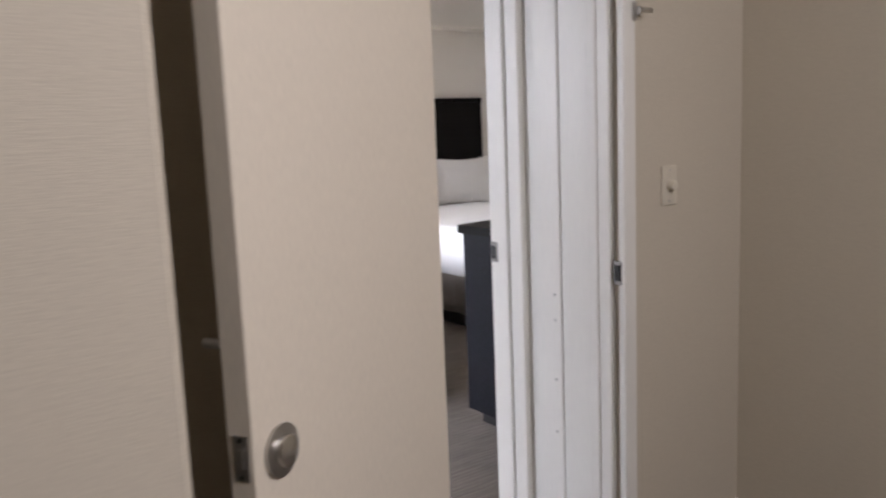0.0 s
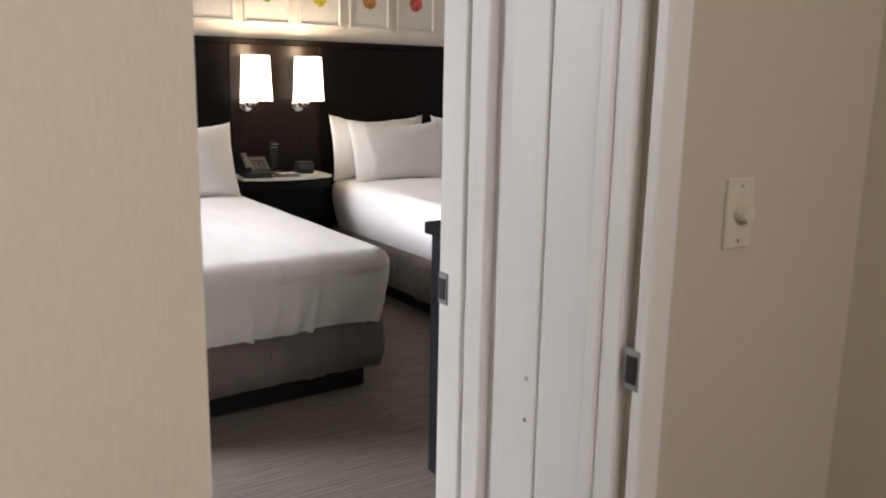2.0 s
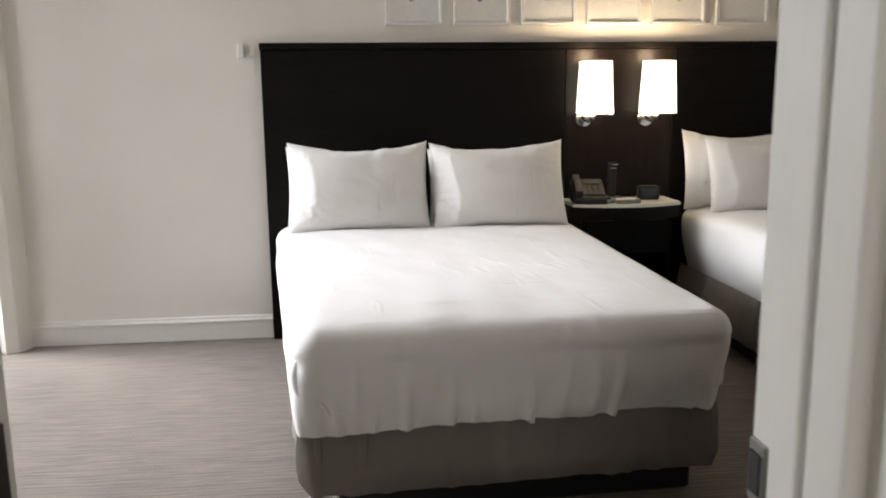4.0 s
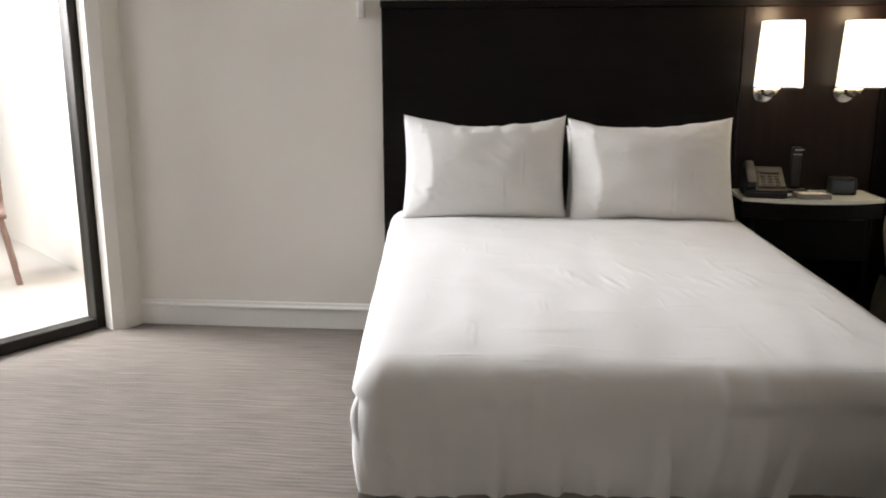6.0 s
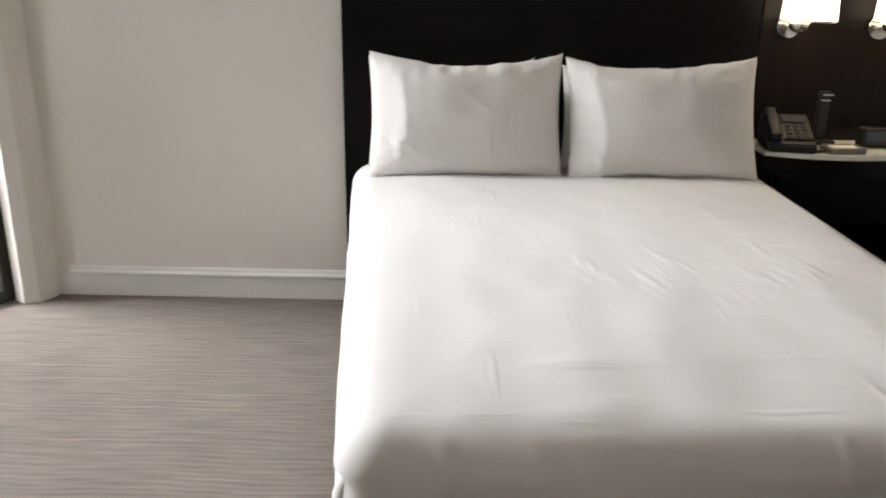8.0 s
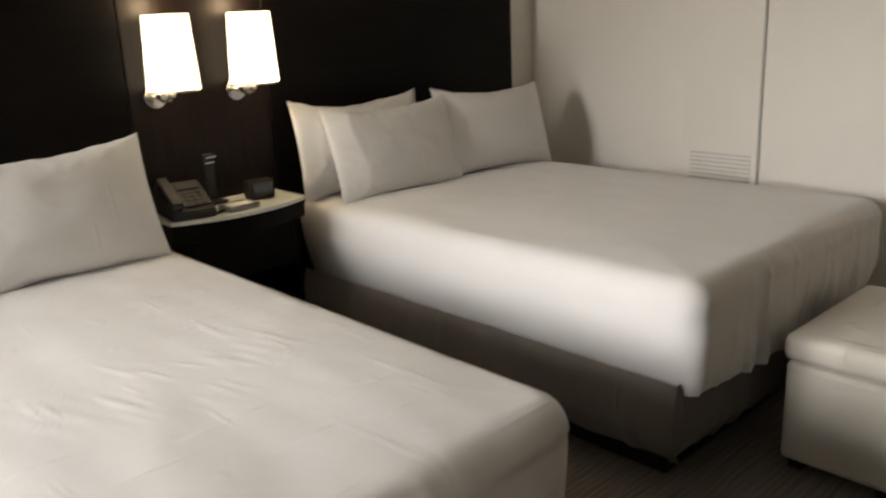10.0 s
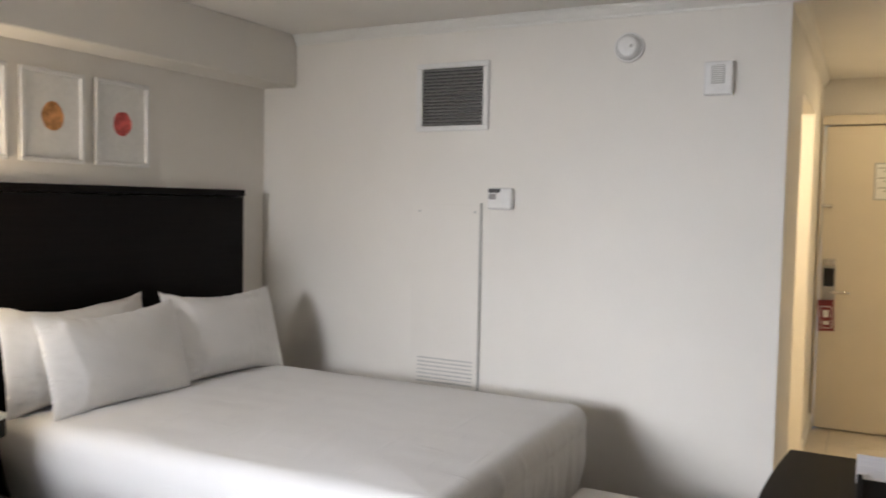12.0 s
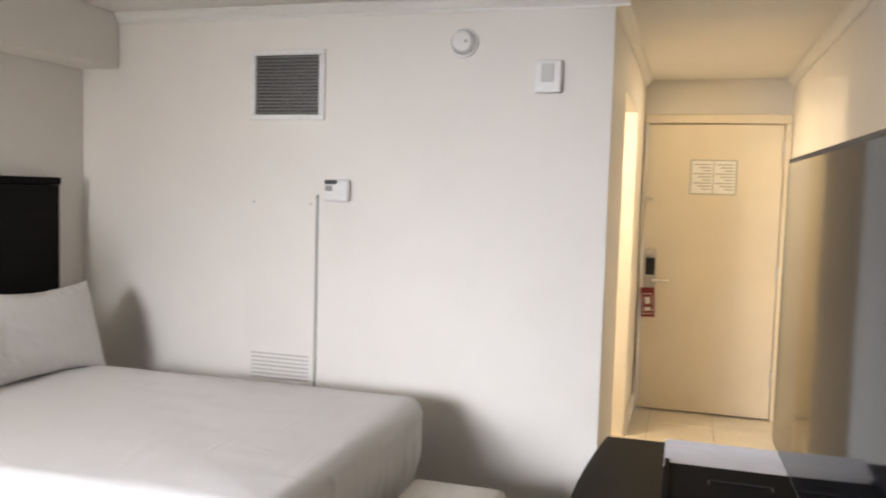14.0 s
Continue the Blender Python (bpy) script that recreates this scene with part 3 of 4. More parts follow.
def skirt_band(w, length, z0, z1, seed):
    """A gathered fabric skirt with loose pleats round three sides."""
    bm = bmesh.new()
    pts = []
    step = 0.012
    for (ax, ay), (bx, by), (nx, ny) in (((w / 2, 0), (w / 2, -length), (1, 0)), ((w / 2, -length), (-w / 2, -length), (0, -1)), ((-w / 2, -length), (-w / 2, 0), (-1, 0))):
        n = int(math.hypot(bx - ax, by - ay) / step)
        for i in range(n):
            pts.append((ax + (bx - ax) * i / n, ay + (by - ay) * i / n, nx, ny))
    rows = []
    for k in range(13):
        f = k / 12
        row = []
        for i, (x, y, nx, ny) in enumerate(pts):
            s = i * step
            a = noise.noise((s * 5.5 + f * 0.5, f * 0.8, seed)) * 0.8 + max(0, noise.noise((s * 19, f * 0.6, seed + 5))) * 1.1
            out = 0.026 * (0.3 + 0.7 * f) * a + 0.022 * math.sin(math.pi * min(1.0, f * 0.9)) - 0.030 * max(0.0, f - 0.75) * 4
            dz = 0.008 * noise.noise((s * 2.2, 3, seed)) * f
            row.append(bm.verts.new((x + nx * out, y + ny * out, z1 + (z0 - z1) * f + dz)))
        rows.append(row)
    for a, b in zip(rows, rows[1:]):
        for i in range(len(pts) - 1):
            bm.faces.new((a[i], a[i + 1], b[i + 1], b[i]))
    ext = bmesh.ops.solidify(bm, geom=bm.faces[:], thickness=0.004)
    bmesh.ops.recalc_face_normals(bm, faces=bm.faces)
    return bm


def pillow(w, h, thick, seed, sag=0.0):
    """A stuffed pillow in the xz plane, with drawn-out corners, standing on z = 0."""
    bm = bmesh.new()
    nu, nv = 66, 44
    sides = []
    for sgn in (-1, 1):
        grid = []
        for i in range(nu + 1):
            row = []
            for j in range(nv + 1):
                u, v = -1 + 2 * i / nu, -1 + 2 * j / nv
                pin = 0.055
                x = u * w / 2 * (1 - pin * (1 - v * v) * abs(u) ** 3 * 0.8)
                z = v * h / 2 * (1 - pin * 1.5 * (1 - u * u) * abs(v) ** 3)
                puff = max(0.0, (1 - abs(u) ** 2.6) * (1 - abs(v) ** 2.6)) ** 0.55
                y = sgn * thick / 2 * puff
                y += 0.006 * puff * noise.noise((u * 2.4, v * 2.4, seed + sgn))
                rim = max(abs(u), abs(v)) ** 4
                y += 0.007 * rim * (1 - rim * 0.7) * noise.noise((u * 9, v * 9, seed + 9)) * sgn
                y += 0.005 * max(0, noise.noise((u * 6 + v * 5, v * 3 - u, seed + 4)) - 0.2) * puff * sgn
                # open end of the case: a flap that turns away, with a pressed edge and slack wrinkles
                flap = max(0.0, -u - 0.68 - 0.05 * math.sin(v * 3 + seed))
                y -= sgn * thick * 0.33 * min(1.0, flap * 2.8) * puff * 0.5
                y += 0.003 * sgn * math.exp(-((u + 0.68 + 0.05 * math.sin(v * 3 + seed)) / 0.05) ** 2) * puff
                slack = math.exp(-((u + 0.75) / 0.2) ** 2 - ((v + 0.55) / 0.35) ** 2)
                y += 0.010 * sgn * slack * noise.noise((u * 11 + v * 8, v * 13, seed + 33))
                top_slack = math.exp(-((v - 0.85) / 0.16) ** 2)
                y += 0.014 * sgn * top_slack * puff * noise.noise((u * 8, v * 5, seed + 41))
                z += 0.006 * noise.noise((u * 7, 1.0, seed + 44)) * max(0.0, v)
                z += 0.012 * noise.noise((u * 1.7, v * 1.2, seed + 15)) - sag * (1 - u * u) * max(0, v) * 0.05
                row.append(bm.verts.new((x, y, z + h / 2)))
            grid.append(row)
        sides.append(grid)
        for i in range(nu):
            for j in range(nv):
                q = (grid[i][j], grid[i + 1][j], grid[i + 1][j + 1], grid[i][j + 1])
                bm.faces.new(q if sgn < 0 else q[::-1])
    bmesh.ops.remove_doubles(bm, verts=bm.verts, dist=0.0012)
    bmesh.ops.recalc_face_normals(bm, faces=bm.faces)
    return bm


def bed(m, w, length, seed, label, top=0.645, flare=(0.0, 0.0, 0.0, 0.0)):
    """Double bed: head at y = 0, foot at -length."""
    b = thing("bed", m, label, "bed", "beds against the headboard")
    # black puts the shade below the skirt into the base's colour
    part("base", box(-w / 2 + 0.13, w / 2 - 0.13, -length + 0.16, -0.02, 0.0, 0.20, 0.01), BLACK, b, "plinth coloured black for the shade under the skirt")
    spring = box(-w / 2 + 0.05, w / 2 - 0.05, -length + 0.10, -0.01, 0.17, 0.36, 0.02)
    band = skirt_band(w - 0.06, length - 0.07, 0.112, 0.37, seed)
    for low in (spring, band):
        for v in low.verts:
            if v.co.x > 0:
                v.co.x += v.co.y / length * flare[2] * min(1.0, v.co.x / (w * 0.4))
    part("box_spring", spring, SKIRT, b)
    part("bed_skirt", band, SKIRT, b, "gathered taupe bed skirt", True)
    part("mattress", box(-w / 2 + 0.05, w / 2 - 0.05, -length + 0.10, -0.03, 0.362, 0.60, 0.03, 2), LINEN, b)
    cover = cloth_over(w, length, top, 0.335, 0.075, seed, 0.038, 0.012, 0.006, 0.03, 0.015, 1.0 if flare[0] else -1.0, 1.0 if flare[0] else 0.15)
    for v in cover.verts:
        k = 1 + v.co.y / length                     # 0 at the foot, 1 at the head
        if v.co.x < 0:
            v.co.x += (flare[0] * (1 - k) - flare[1] * k) * min(1.0, -v.co.x / (w * 0.4))
        else:
            v.co.x -= (flare[2] * (1 - k) - flare[3] * k) * min(1.0, v.co.x / (w * 0.4))
            v.co.x -= flare[2] * 0.35 * (1 - k) * max(0.0, top - 0.1 - v.co.z) / 0.2
    # the turned hem is a strip of its own
    strip = cover.copy()
    bmesh.ops.delete(strip, geom=[f for f in strip.faces if f.calc_center_median().z > 0.362], context="FACES")
    bmesh.ops.delete(cover, geom=[f for f in cover.faces if f.calc_center_median().z <= 0.362], context="FACES")
    d = link("duvet", cover, LINEN, True, 1.4)
    d.matrix_basis = m
    part("hem", strip, LINEN, d, smooth=True)
    if flare[0]:
        # bunched fold where the cover is turned round the corner at the foot
        for j, (dx, dy, r0) in enumerate(((0.0, 0.0, 0.017), (0.028, -0.012, 0.012), (-0.012, 0.035, 0.011))):
            rings, bm = [], bmesh.new()
            for k in range(13):
                f = k / 12
                x = -w / 2 + 0.045 + flare[0] - 0.045 * math.sin(math.pi * min(1, f * 1.25)) + dx + 0.02 * f * j
                y = -length + 0.045 + 0.012 * math.sin(f * 5 + j) + dy
                z = top - 0.035 - (top - 0.39) * f
                rr = r0 * (0.45 + 0.9 * math.sin(math.pi * (0.12 + 0.76 * f)))
                rings.append([bm.verts.new((x + rr * math.cos(a) * 0.9, y + rr * math.sin(a), z)) for a in [2 * math.pi * q / 12 for q in range(12)]])
            for ra, rb in zip(rings, rings[1:]):
                for q in range(12):
                    bm.faces.new((ra[q], ra[(q + 1) % 12], rb[(q + 1) % 12], rb[q]))
            bm.faces.new(rings[0]), bm.faces.new(rings[-1])
            bmesh.ops.recalc_face_normals(bm, faces=bm.faces)
            part("corner_fold", bm, LINEN, d, smooth=True)
    tagged(d, "white duvet cover with light creases, drawn over the bed", "duvet", "white duvets on the beds")
    return b


BED_A = pose(2.165, 5.90, 0, 0, 0, 3.2)
BED_B = pose(4.22, 5.90, 0, 0, 0, 0.5)
bed(BED_A, 1.42, 2.08, 3, "double bed with white duvet and taupe bed skirt", 0.645, (0.02, 0.10, 0.075, 0.03))
bed(BED_B, 1.38, 1.94, 11, "second double bed with white duvet and taupe skirt", 0.69)


def put_pillow(x, y, z, w, h, thick, seed, lean, turn=0.0, roll=0.0):
    p = link("pillow", pillow(w, h, thick, seed, 0.6), PILLOWCASE, True, 1.5)
    p.matrix_basis = pose(x, y, z, -lean, roll, turn)
    return tagged(p, "plump white pillow leaning against the dark headboard", "pillow", "white pillows on the beds")


put_pillow(1.73, 5.75, 0.645, 0.62, 0.41, 0.15, 2, 10, 2)
put_pillow(1.79, 5.59, 0.635, 0.70, 0.46, 0.17, 5, 17, 3)
put_pillow(2.44, 5.75, 0.645, 0.60, 0.39, 0.15, 8, 10, 2)
put_pillow(2.495, 5.59, 0.635, 0.69, 0.455, 0.17, 12, 17, 2, -1)
put_pillow(3.86, 5.76, 0.69, 0.70, 0.42, 0.15, 21, 10, 0)
put_pillow(3.93, 5.59, 0.68, 0.68, 0.42, 0.18, 25, 19, -2)
put_pillow(4.555, 5.60, 0.685, 0.70, 0.43, 0.17, 29, 17, -3, 1.5)

# headboard, one long wall-mounted panel in three fields
hb = thing("headboard", pose(0, 0, 0), "long espresso wood headboard panel fixed along the wall", "headboard")
for x0, x1, mat in ((1.30, 2.898, ESPRESSO), (2.902, 3.498, ESPRESSO_RED), (3.502, 5.014, ESPRESSO)):
    part("panel", box(x0, x1, 5.945, 5.998, 0.0, 1.535, 0.003), mat, hb)
part("cap_rail", box(1.296, 5.018, 5.938, 5.999, 1.536, 1.571, 0.004), ESPRESSO, hb)

# bedside table
ns = thing("nightstand", pose(3.172, 5.94, 0), "dark bedside table with a bowed pale stone top", "nightstand")
arc_pts = [(-0.29 + 0.58 * i / 16, -0.255 - 0.075 * (1 - ((i - 8) / 8) ** 2)) for i in range(17)]
part("top", prism([(0.29, -0.005), (-0.29, -0.005)] + arc_pts, 0.722, 0.738), STONE, ns, "pale green-white stone top")
part("apron", prism([(0.286, -0.005), (-0.286, -0.005)] + [(x * 0.99, y + 0.004) for x, y in arc_pts], 0.655, 0.7215), ESPRESSO, ns)
for sx in (-1, 1):
    xs = sorted((sx * 0.25, sx * 0.225))
    part("side", box(xs[0], xs[1], -0.25, -0.01, 0.0, 0.654, 0.003), ESPRESSO, ns)
part("back", box(-0.224, 0.224, -0.03, -0.012, 0.05, 0.654), ESPRESSO, ns)
part("shelf", box(-0.224, 0.224, -0.25, -0.031, 0.30, 0.325, 0.002), ESPRESSO, ns)
dr = part("drawer", box(-0.222, 0.222, -0.262, -0.24, 0.47, 0.645, 0.003), ESPRESSO, ns)

phone = thing("telephone", pose(2.985, 5.75, 0.7385, 0, 0, -8), "black desk telephone with handset on the nightstand", "telephone")
bm = prism([(-0.09, -0.10), (0.08, -0.10), (0.08, 0.10), (-0.09, 0.10)], 0, 0.03)
for v in bm.verts:
    if v.co.z > 0.01 and v.co.y > 0:
        v.co.z = 0.115
bmesh.ops.bevel(bm, geom=bm.edges[:], offset=0.006, segments=2, affect="EDGES")
DARKGREY = plain("dark_grey_plastic", (0.013, 0.0145, 0.02), 0.55)
part("body", bm, plain("charcoal_plastic", (0.010, 0.011, 0.014), 0.6), phone, smooth=True)
TILT = pose(0, 0, 0.0765, 23, 0, 0)
hs = bmesh.new()
solid(hs, -0.082, -0.042, -0.095, 0.095, 0.012, 0.032, 0.008, 2)
solid(hs, -0.084, -0.040, -0.098, -0.050, -0.004, 0.02, 0.008, 2)
solid(hs, -0.084, -0.040, 0.050, 0.098, -0.004, 0.02, 0.008, 2)
bmesh.ops.transform(hs, matrix=TILT, verts=hs.verts)
part("handset", hs, DARKGREY, phone, "dark grey handset", True)
pad = part("keypad", box(-0.03, 0.072, -0.08, 0.02, 0.0, 0.004), BLACK, phone)
pad.matrix_basis = TILT
for i in range(3):
    for j in range(4):
        k = part("key", box(-0.018 + i * 0.028, 0.0 + i * 0.028, -0.072 + j * 0.023, -0.057 + j * 0.023, 0.004, 0.008, 0.001), DARKGREY, pad)
dsp = part("label_strip", box(-0.02, 0.06, 0.035, 0.075, 0.0, 0.004), DARKGREY, phone)
dsp.matrix_basis = TILT

notepad = thing("notepad_tray", pose(3.165, 5.69, 0.7385, 0, 0, 4), "black notepad tray with a white paper pad and pen", "notepad")
bm = box(-0.065, 0.065, -0.045, 0.045, 0, 0.006, 0.001)
for a in ((-0.065, 0.065, -0.045, -0.038), (-0.065, 0.065, 0.038, 0.045), (-0.065, -0.058, -0.038, 0.038), (0.058, 0.065, -0.038, 0.038)):
    solid(bm, *a, 0.006, 0.022, 0.001)
part("tray", bm, GREYPLASTIC, notepad)
part("pad", box(-0.045, 0.052, -0.03, 0.03, 0.007, 0.020), PAPER, notepad)
pen = thing("pen", pose(3.06, 5.665, 0.744, 0, 90, 25), "slim dark ballpoint pen lying on the nightstand", "pen")
part("barrel", tube(0.005, 0.005, 0.11, None, 12), BLACK, pen)
part("tip", tube(0.004, 0.001, 0.014, pose(0, 0, 0.062), 12), STEEL, pen)

clock = thing("alarm_clock", pose(3.325, 5.80, 0.7385, 0, 0, -6), "small black alarm clock with a blue-grey display", "alarm clock")
part("case", box(-0.055, 0.055, -0.03, 0.04, 0, 0.075, 0.010, 2), BLACK, clock)
part("display", box(-0.040, 0.040, -0.0325, -0.0305, 0.025, 0.062), plain("blue_grey_display", (0.035, 0.045, 0.06), 0.2), clock)
stand = thing("charging_stand", pose(3.14, 5.85, 0.7385), "slim black cordless stand with a chrome clip", "charger")
part("foot", box(-0.05, 0.05, -0.04, 0.03, 0, 0.018, 0.006, 2), BLACK, stand)
part("post", box(-0.022, 0.022, -0.008, 0.012, 0.018, 0.20, 0.006, 2), BLACK, stand)
part("clip", box(-0.012, 0.03, -0.012, -0.008, 0.185, 0.19), CHROME, stand)
part("clip", box(-0.018, 0.02, -0.012, -0.008, 0.165, 0.169), CHROME, stand)


def sconce(x):
    s = thing("wall_sconce", pose(x, 5.94, 1.19), "lit fabric wall sconce on a nickel bracket", "wall lamp", "bedside wall sconces")
    bm = tube(0.098, 0.084, 0.275, pose(0.002, -0.105, 0.138), 40, False)
    bmesh.ops.solidify(bm, geom=bm.faces[:], thickness=0.002)
    part("shade", bm, SHADE, s, "glowing white fabric shade", True)
    part("back_plate", tube(0.045, 0.045, 0.012, pose(-0.03, -0.006, -0.02, 90, 0, 0), 28, bevel=0.003), CHROME, s, smooth=True)
    part("arm", tube(0.010, 0.010, 0.10, pose(-0.03, -0.05, -0.02, 90, 0, 0), 14), CHROME, s)
    part("cup", ball(0.038, pose(-0.03, -0.105, -0.008), (1, 1, 0.85)), CHROME, s, "round nickel cup", True)
    part("switch", tube(0.006, 0.006, 0.03, pose(-0.03, -0.145, -0.022, 90, 0, 0), 12), DARKMETAL, s)
    r2 = tube(0.0995, 0.0990, 0.006, pose(0.002, -0.105, 0.003), 40, False)
    part("shade_ring", r2, CHROME, s)
    return s


sconce(3.03)
sconce(3.372)

# seven framed fruit watercolours above the headboard
TONES = ((0.30, 0.29, 0.31), (0.16, 0.08, 0.34), (0.06, 0.34, 0.42), (0.20, 0.46, 0.07), (0.62, 0.52, 0.04), (0.50, 0.22, 0.06), (0.55, 0.07, 0.06))
WHITES = ("grey", "violet", "teal", "green", "yellow", "orange brown", "red")
SHAPES = ((0.5, 1.5), (0.45, 1.6), (0.75, 1.35), (0.8, 1.25), (0.95, 1.15), (0.98, 1.08), (0.95, 1.0))
for i in range(7):
    pic = thing("framed_print", pose(2.095 + 0.358 * i, NY, 1.852), "white framed watercolour print of a %s fruit" % WHITES[i], "picture", "row of fruit prints")
    w2, h2 = 0.15, 0.191
    for x0, x1, z0, z1 in ((-w2, w2, h2 - 0.018, h2), (-w2, w2, -h2, -h2 + 0.018), (-w2, -w2 + 0.018, -h2 + 0.0182, h2 - 0.0182), (w2 - 0.018, w2, -h2 + 0.0182, h2 - 0.0182)):
        part("frame_rail", box(x0, x1, -0.026, -0.001, z0, z1, 0.003), WHITEPLASTIC, pic)
    mat_board = part("mat_board", box(-w2 + 0.019, w2 - 0.019, -0.012, -0.002, -h2 + 0.019, h2 - 0.019), PAPER, pic)
    sw, sh = SHAPES[i]
    outline = []
    for k in range(40):
        a = 2 * math.pi * k / 40
        rr = (0.048 if i < 4 else 0.054) * (1 + 0.10 * noise.noise((math.cos(a) * 1.6, math.sin(a) * 1.6, i * 3.7)))
        outline.append((rr * sw * math.cos(a) + (0.012 * math.sin(a) if i < 3 else 0), rr * sh * math.sin(a)))
    bm = prism(outline, 0.0122, 0.0132)
    bmesh.ops.rotate(bm, matrix=Matrix.Rotation(radians(90), 3, "X"), verts=bm.verts)
    part("painted_fruit", bm, watercolour("watercolour_" + WHITES[i].replace(" ", "_"), TONES[i]), pic)
    if i == 3 or i == 4:
        part("stem", box(-0.003, 0.003, -0.0142, -0.0132, 0.05, 0.068), ESPRESSO, pic)
# small sensor on the wall beside the headboard
sens = thing("wall_sensor", pose(1.20, NY, 1.535), "small white plastic box on the wall", "sensor")
part("case", box(-0.016, 0.016, -0.022, -0.001, -0.038, 0.038, 0.004, 2), WHITEPLASTIC, sens)

# things on the vent wall
def on_east(name, y, z, label, category):
    """Its own x runs along the wall, towards the entry, and -y into the room."""
    return thing(name, pose(EX, y, z, 0, 0, -90), label, category)


vent = on_east("air_vent", 4.812, 2.048, "white framed wall vent with dark horizontal louvres", "vent")
for a in ((-0.20, 0.20, 0.142, 0.168), (-0.20, 0.20, -0.168, -0.142), (-0.20, -0.168, -0.1418, 0.1418), (0.168, 0.20, -0.1418, 0.1418)):
    part("frame_rail", box(a[0], a[1], -0.014, -0.001, a[2], a[3], 0.003), WHITEPLASTIC, vent)
part("backing", box(-0.167, 0.167, -0.003, -0.001, -0.1415, 0.1415), BLACK, vent)
for k in range(17):
    bm = box(-0.166, 0.166, -0.006, 0.006, -0.0008, 0.0008)
    bmesh.ops.transform(bm, matrix=pose(0, -0.0095, -0.133 + k * 0.0166, 38, 0, 0), verts=bm.verts)
    part("slat", bm, GREYPLASTIC, vent)
for k in range(21):
    part("upright_bar", box(-0.162 + k * 0.0160, -0.1595 + k * 0.0160, -0.0045, -0.0035, -0.1412, 0.1412), GREYPLASTIC, vent)
smoke = on_east("smoke_detector", 3.935, 2.228, "round white smoke detector on the wall", "smoke detector")
part("base", tube(0.068, 0.066, 0.014, pose(0, -0.008, 0, 90, 0, 0), 40, bevel=0.003), WHITEPLASTIC, smoke, smooth=True)
part("dome", tube(0.056, 0.044, 0.03, pose(0, -0.030, 0, 90, 0, 0), 40, bevel=0.008), WHITEPLASTIC, smoke, smooth=True)
part("grille_ring", tube(0.058, 0.058, 0.005, pose(0, -0.0155, 0, 90, 0, 0), 40), PALEPRINT, smoke)
part("test_button", tube(0.008, 0.008, 0.004, pose(0.018, -0.046, 0, 90, 0, 0), 16), PALEPRINT, smoke)
alarm = on_east("alarm_speaker", 3.545, 2.070, "white square fire alarm speaker with a pale grey grille", "alarm")
part("case", box(-0.058, 0.058, -0.038, -0.001, -0.070, 0.070, 0.006, 2), WHITEPLASTIC, alarm)
part("grille", box(-0.028, 0.026, -0.0405, -0.0385, -0.024, 0.054, 0.001), PALEPRINT, alarm, "pale grey grille")
for k in range(9):
    part("grille_bar", box(-0.025, 0.023, -0.0425, -0.0406, -0.019 + k * 0.0084, -0.0155 + k * 0.0084), WHITEPLASTIC, alarm)
thermo = on_east("thermostat", 4.535, 1.548, "white wall thermostat with a small dark display", "thermostat")
bm = box(-0.064, 0.064, -0.034, -0.001, -0.053, 0.053, 0.012, 3)
part("case", bm, WHITEPLASTIC, thermo, smooth=True)
part("display", box(-0.055, -0.018, -0.0355, -0.0345, -0.004, 0.022), GREYPLASTIC, thermo)
part("corner_badge", prism([(-0.058, 0), (0.0, 0), (0.008, 0.012), (0.004, 0.02), (-0.056, 0.02)], 0, 0.0015), BLACK, thermo).matrix_basis = pose(0, -0.0342, 0.028, 90, 0, 0)
access = on_east("access_panel", 4.84, 0.0, "flush white access panel with louvred grille", "access panel")
part("sheet", box(-0.19, 0.19, -0.005, -0.0005, 0.16, 1.515, 0.001), WALL, access)
part("edge_strip", box(0.192, 0.203, -0.010, -0.0005, 0.16, 1.525, 0.002), PALEPRINT, access, "grey edge strip")
for x in (-0.145, 0.165):
    part("screw", tube(0.006, 0.006, 0.003, pose(x, -0.0065, 1.48, 90, 0, 0), 12), STEEL, access)
for k in range(7):
    sl = part("louvre", box(-0.145, 0.165, -0.010, -0.0052, 0.610 + k * 0.020, 0.6155 + k * 0.020), STEEL, access)

# ottoman at the foot of the second bed
ott = thing("ottoman", pose(4.28, 3.72, 0), "cream upholstered cube ottoman at the foot of a bed", "ottoman")
part("body", box(-0.31, 0.31, -0.175, 0.175, 0.03, 0.36, 0.02, 2), UPHOLSTERY, ott)
part("cushion", box(-0.32, 0.32, -0.185, 0.185, 0.361, 0.45, 0.03, 3), UPHOLSTERY, ott, smooth=True)
for sx in (-0.27, 0.27):
    for sy in (-0.13, 0.13):
        part("foot", box(sx - 0.02, sx + 0.02, sy - 0.02, sy + 0.02, 0, 0.03), BLACK, ott)

# dresser with television
DT = 0.90
dresser = thing("dresser", pose(3.235, SY + 0.02, 0), "dark laminate dresser with a bowed front", "dresser")
front = [(-0.65 + 1.30 * i / 20, 0.79 + 0.0018 * i + 0.05 * (1 - ((i - 10) / 10) ** 2)) for i in range(21)]
part("top", prism([(0.65, 0.0), (-0.65, 0.0)] + front, DT - 0.035, DT), ESPRESSO, dresser)
part("carcass", prism([(0.635, 0.005), (-0.635, 0.005)] + [(x * 0.977, y - 0.02) for x, y in front], 0.07, DT - 0.0352), NAVY, dresser)
part("plinth", box(-0.58, 0.58, 0.03, 0.74, 0, 0.0698), BLACK, dresser)
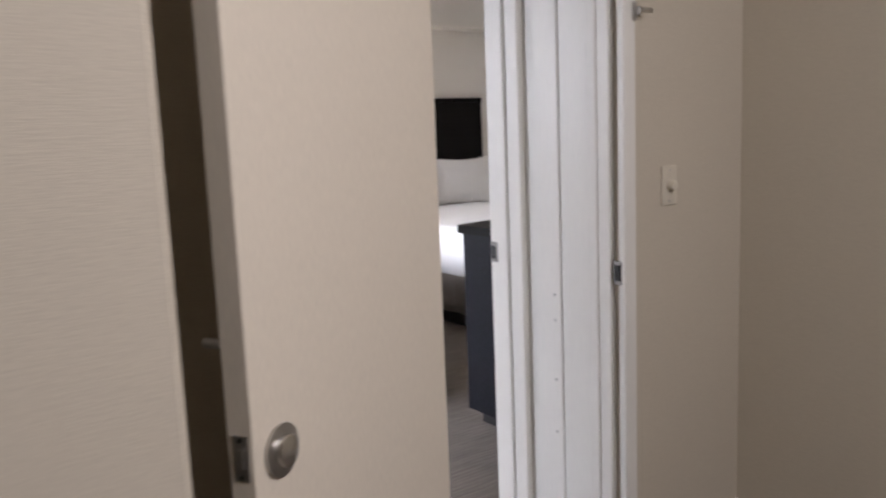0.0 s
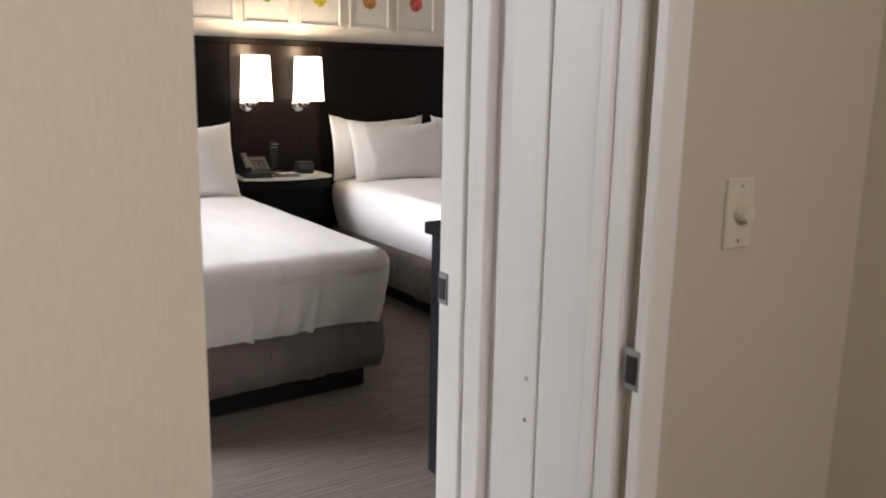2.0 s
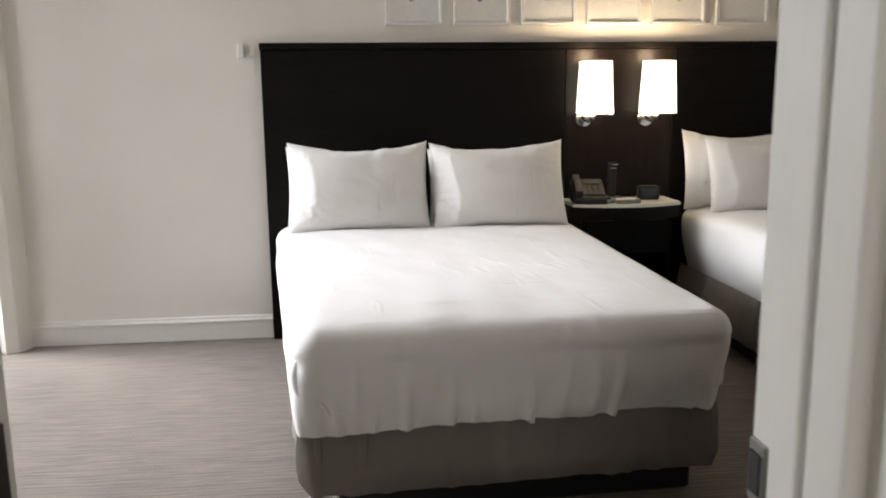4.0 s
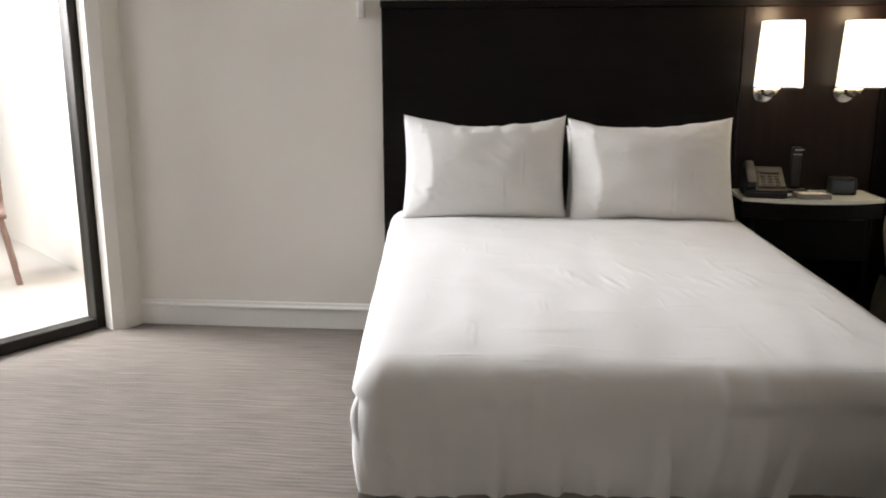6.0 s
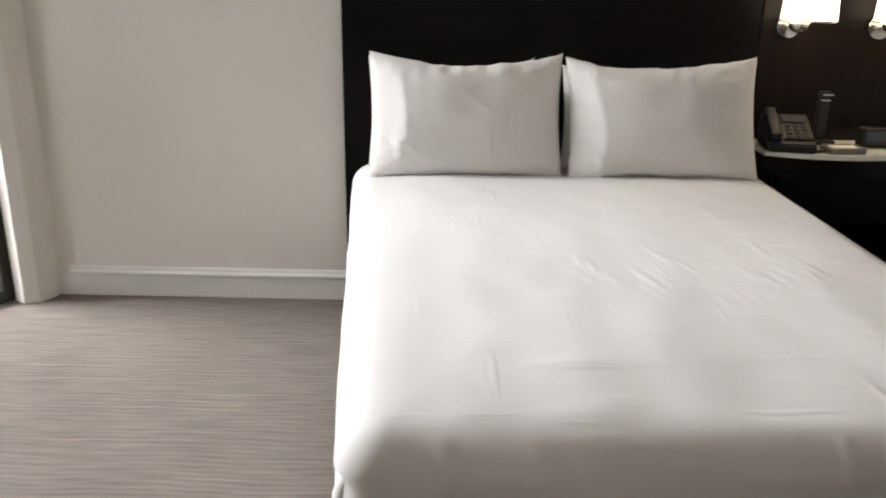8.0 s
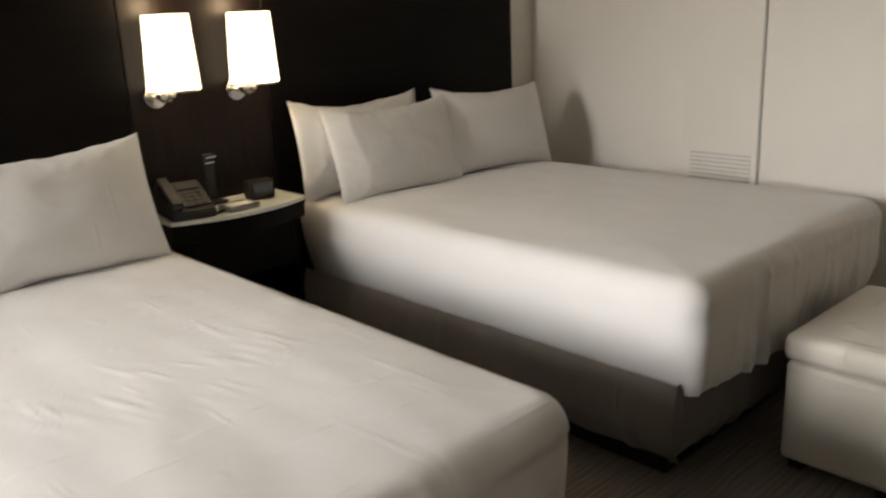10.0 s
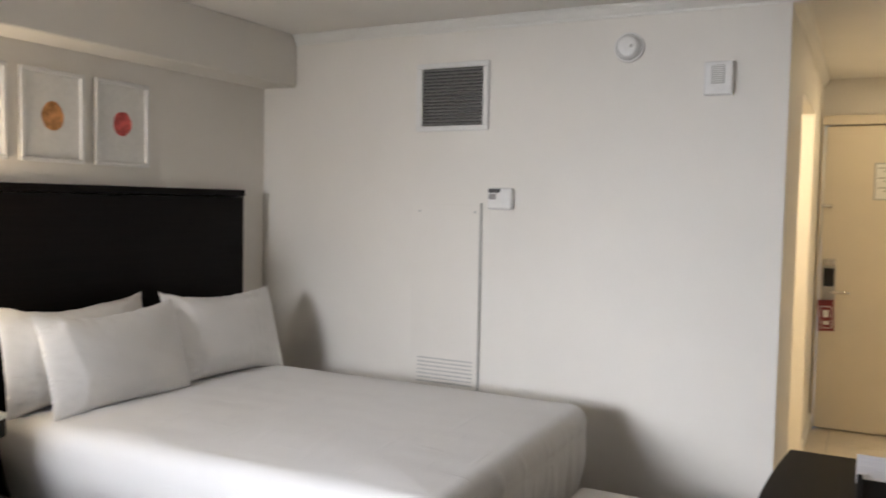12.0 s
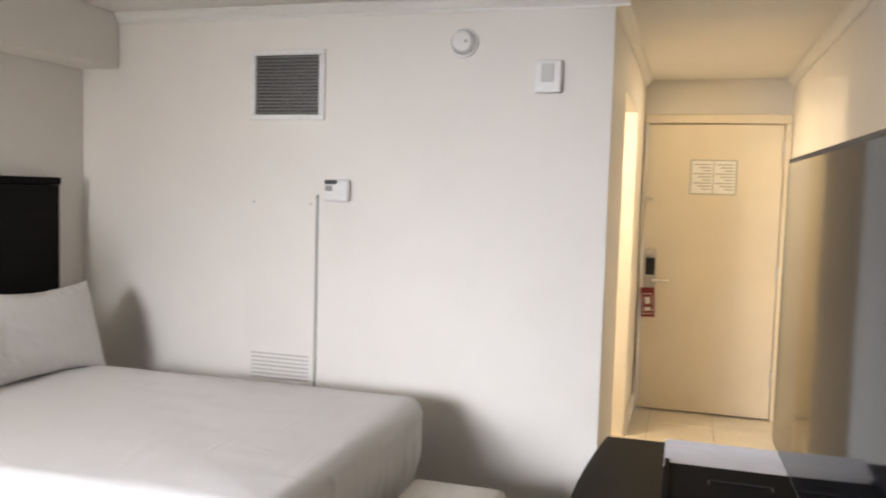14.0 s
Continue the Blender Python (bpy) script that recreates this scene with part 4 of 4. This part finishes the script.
for k in range(3):
    for sx in (-1, 1):
        xs = [sx * (0.02 + 0.56 * j / 8) for j in range(9)]
        if sx < 0:
            xs = xs[::-1]
        fr = [(x, 0.79 + 0.0277 * (x + 0.65) - 0.014 + 0.05 * (1 - (x / 0.65) ** 2)) for x in xs]
        d = part("drawer_front", prism([(x, y - 0.008) for x, y in fr[::-1]] + [(x, y + 0.006) for x, y in fr], 0.10 + k * 0.255, 0.335 + k * 0.255), NAVY, dresser)
        part("handle", tube(0.006, 0.006, 0.14, pose(sx * 0.3, 0.84, 0.22 + k * 0.255, 0, 90, 0), 12), STEEL, d)

tv = thing("television", pose(3.085, 2.71, DT, 0, 0, 1.5), "flat black television with a glossy dark screen", "television")
TVGLASS, nt, p = nodes_of("glossy_dark_screen")
p.inputs["Base Color"].default_value = (0.010, 0.010, 0.012, 1)
p.inputs["Roughness"].default_value, p.inputs["IOR"].default_value = 0.05, 1.24
part("bezel", box(-0.505, 0.565, -0.05, -0.003, 0.095, 0.75, 0.006, 2), BLACK, tv)
part("screen", box(-0.488, 0.550, -0.0029, 0.0, 0.112, 0.737), TVGLASS, tv, "glossy dark screen")
part("neck", box(-0.05, 0.05, -0.04, -0.015, 0.012, 0.11, 0.005), BLACK, tv)
part("base", box(-0.24, 0.24, -0.13, 0.06, 0.0, 0.014, 0.005, 2), BLACK, tv)

TRAYMETAL, nt, p = nodes_of("brushed_aluminium")
grain = noise_node(nt, coords(nt, (60, 3, 60)), 6.0, 4)
nt.links.new(ramp(nt, grain, (0.72, 0.71, 0.75), (0.85, 0.84, 0.87)), p.inputs["Base Color"])
p.inputs["Metallic"].default_value, p.inputs["Roughness"].default_value = 0.15, 0.3
bump(nt, p, grain, 0.1, 0.0005)
MATTBLACK = plain("matt_black_leatherette", (0.005, 0.005, 0.006), 0.7)
MATTBLACK.node_tree.nodes["Principled BSDF"].inputs["Specular IOR Level"].default_value = 0.08
tray = thing("valet_tray", pose(3.52, 2.812, DT), "black valet tray with a curved brushed silver rim", "tray")
bm = box(-0.24, 0.168, -0.148, 0.148, 0.0, 0.010, 0.003, 2)
for a in ((-0.24, 0.168, 0.136, 0.148), (-0.24, 0.168, -0.148, -0.136), (-0.24, -0.228, -0.1355, 0.1355)):
    solid(bm, *a, 0.0105, 0.020, 0.003, 2)
part("body", bm, MATTBLACK, tray)
rim = [(0.158, 0.0), (0.158, 0.006), (0.190, 0.012), (0.222, 0.021), (0.246, 0.031), (0.256, 0.038), (0.264, 0.040), (0.270, 0.036), (0.271, 0.026), (0.268, 0.0)]
bm = bmesh.new()
ends = [[bm.verts.new((x, y, z + 0.0105)) for x, z in rim] for y in (-0.150, 0.150)]
for k in range(len(rim)):
    q = (k + 1) % len(rim)
    bm.faces.new((ends[0][k], ends[0][q], ends[1][q], ends[1][k]))
bm.faces.new(ends[0]), bm.faces.new(ends[1])
bmesh.ops.recalc_face_normals(bm, faces=bm.faces)
bmesh.ops.translate(bm, vec=(0, 0, -0.0105), verts=bm.verts)
part("rim", bm, TRAYMETAL, tray, "curved brushed silver rim", True)
bm = bmesh.new()
for a in ((0.03, 0.060, 0.046, 0.050), (0.03, 0.060, -0.090, -0.086), (0.060, 0.064, -0.090, 0.050)):
    solid(bm, *a, 0.0101, 0.013, 0.001)
part("divider", bm, DARKGREY, tray)

# balcony chair
CHAIRM = plain("weathered_rose_brown_chair", (0.24, 0.15, 0.12), 0.7)
ch = thing("balcony_chair", Matrix.Translation((-1.46, 6.78, -0.02)) @ Matrix.Rotation(radians(35), 4, "Z"), "rose-brown woven balcony chair with slanted legs", "chair")
part("seat", box(-0.24, 0.24, -0.24, 0.24, 0.40, 0.44, 0.015, 2), CHAIRM, ch)
bm = box(-0.24, 0.24, -0.02, 0.02, 0.0, 0.48, 0.012, 2)
bmesh.ops.transform(bm, matrix=pose(0, 0.24, 0.42, -14, 0, 0), verts=bm.verts)
part("backrest", bm, CHAIRM, ch)
for sx in (-1, 1):
    for sy in (-1, 1):
        bm = tube(0.018, 0.016, 0.43, None, 12)
        bmesh.ops.transform(bm, matrix=pose(sx * 0.235, sy * 0.235, 0.205, sy * 9, -sx * 9, 0) , verts=bm.verts)
        part("leg", bm, CHAIRM, ch)

# entry tiles
for i in range(6):
    for j in range(3):
        x0, y0 = 5.305 + i * 0.43, SY + 0.005 + j * 0.43
        x1, y1 = x0 + 0.426, min(y0 + 0.426, CY - 0.004)
        if y1 - y0 > 0.03:
            part("tile", box(x0, x1, y0, y1, -0.006, 0.0, 0.001), TILE, floor_entry)
for i in range(6):
    for j in range(4):
        x0, y0 = 5.45 + i * 0.41, CY + 0.0 + j * 0.45
        part("tile", box(x0, x0 + 0.406, y0, y0 + 0.446, -0.006, 0.0, 0.001), TILE, floor_entry)
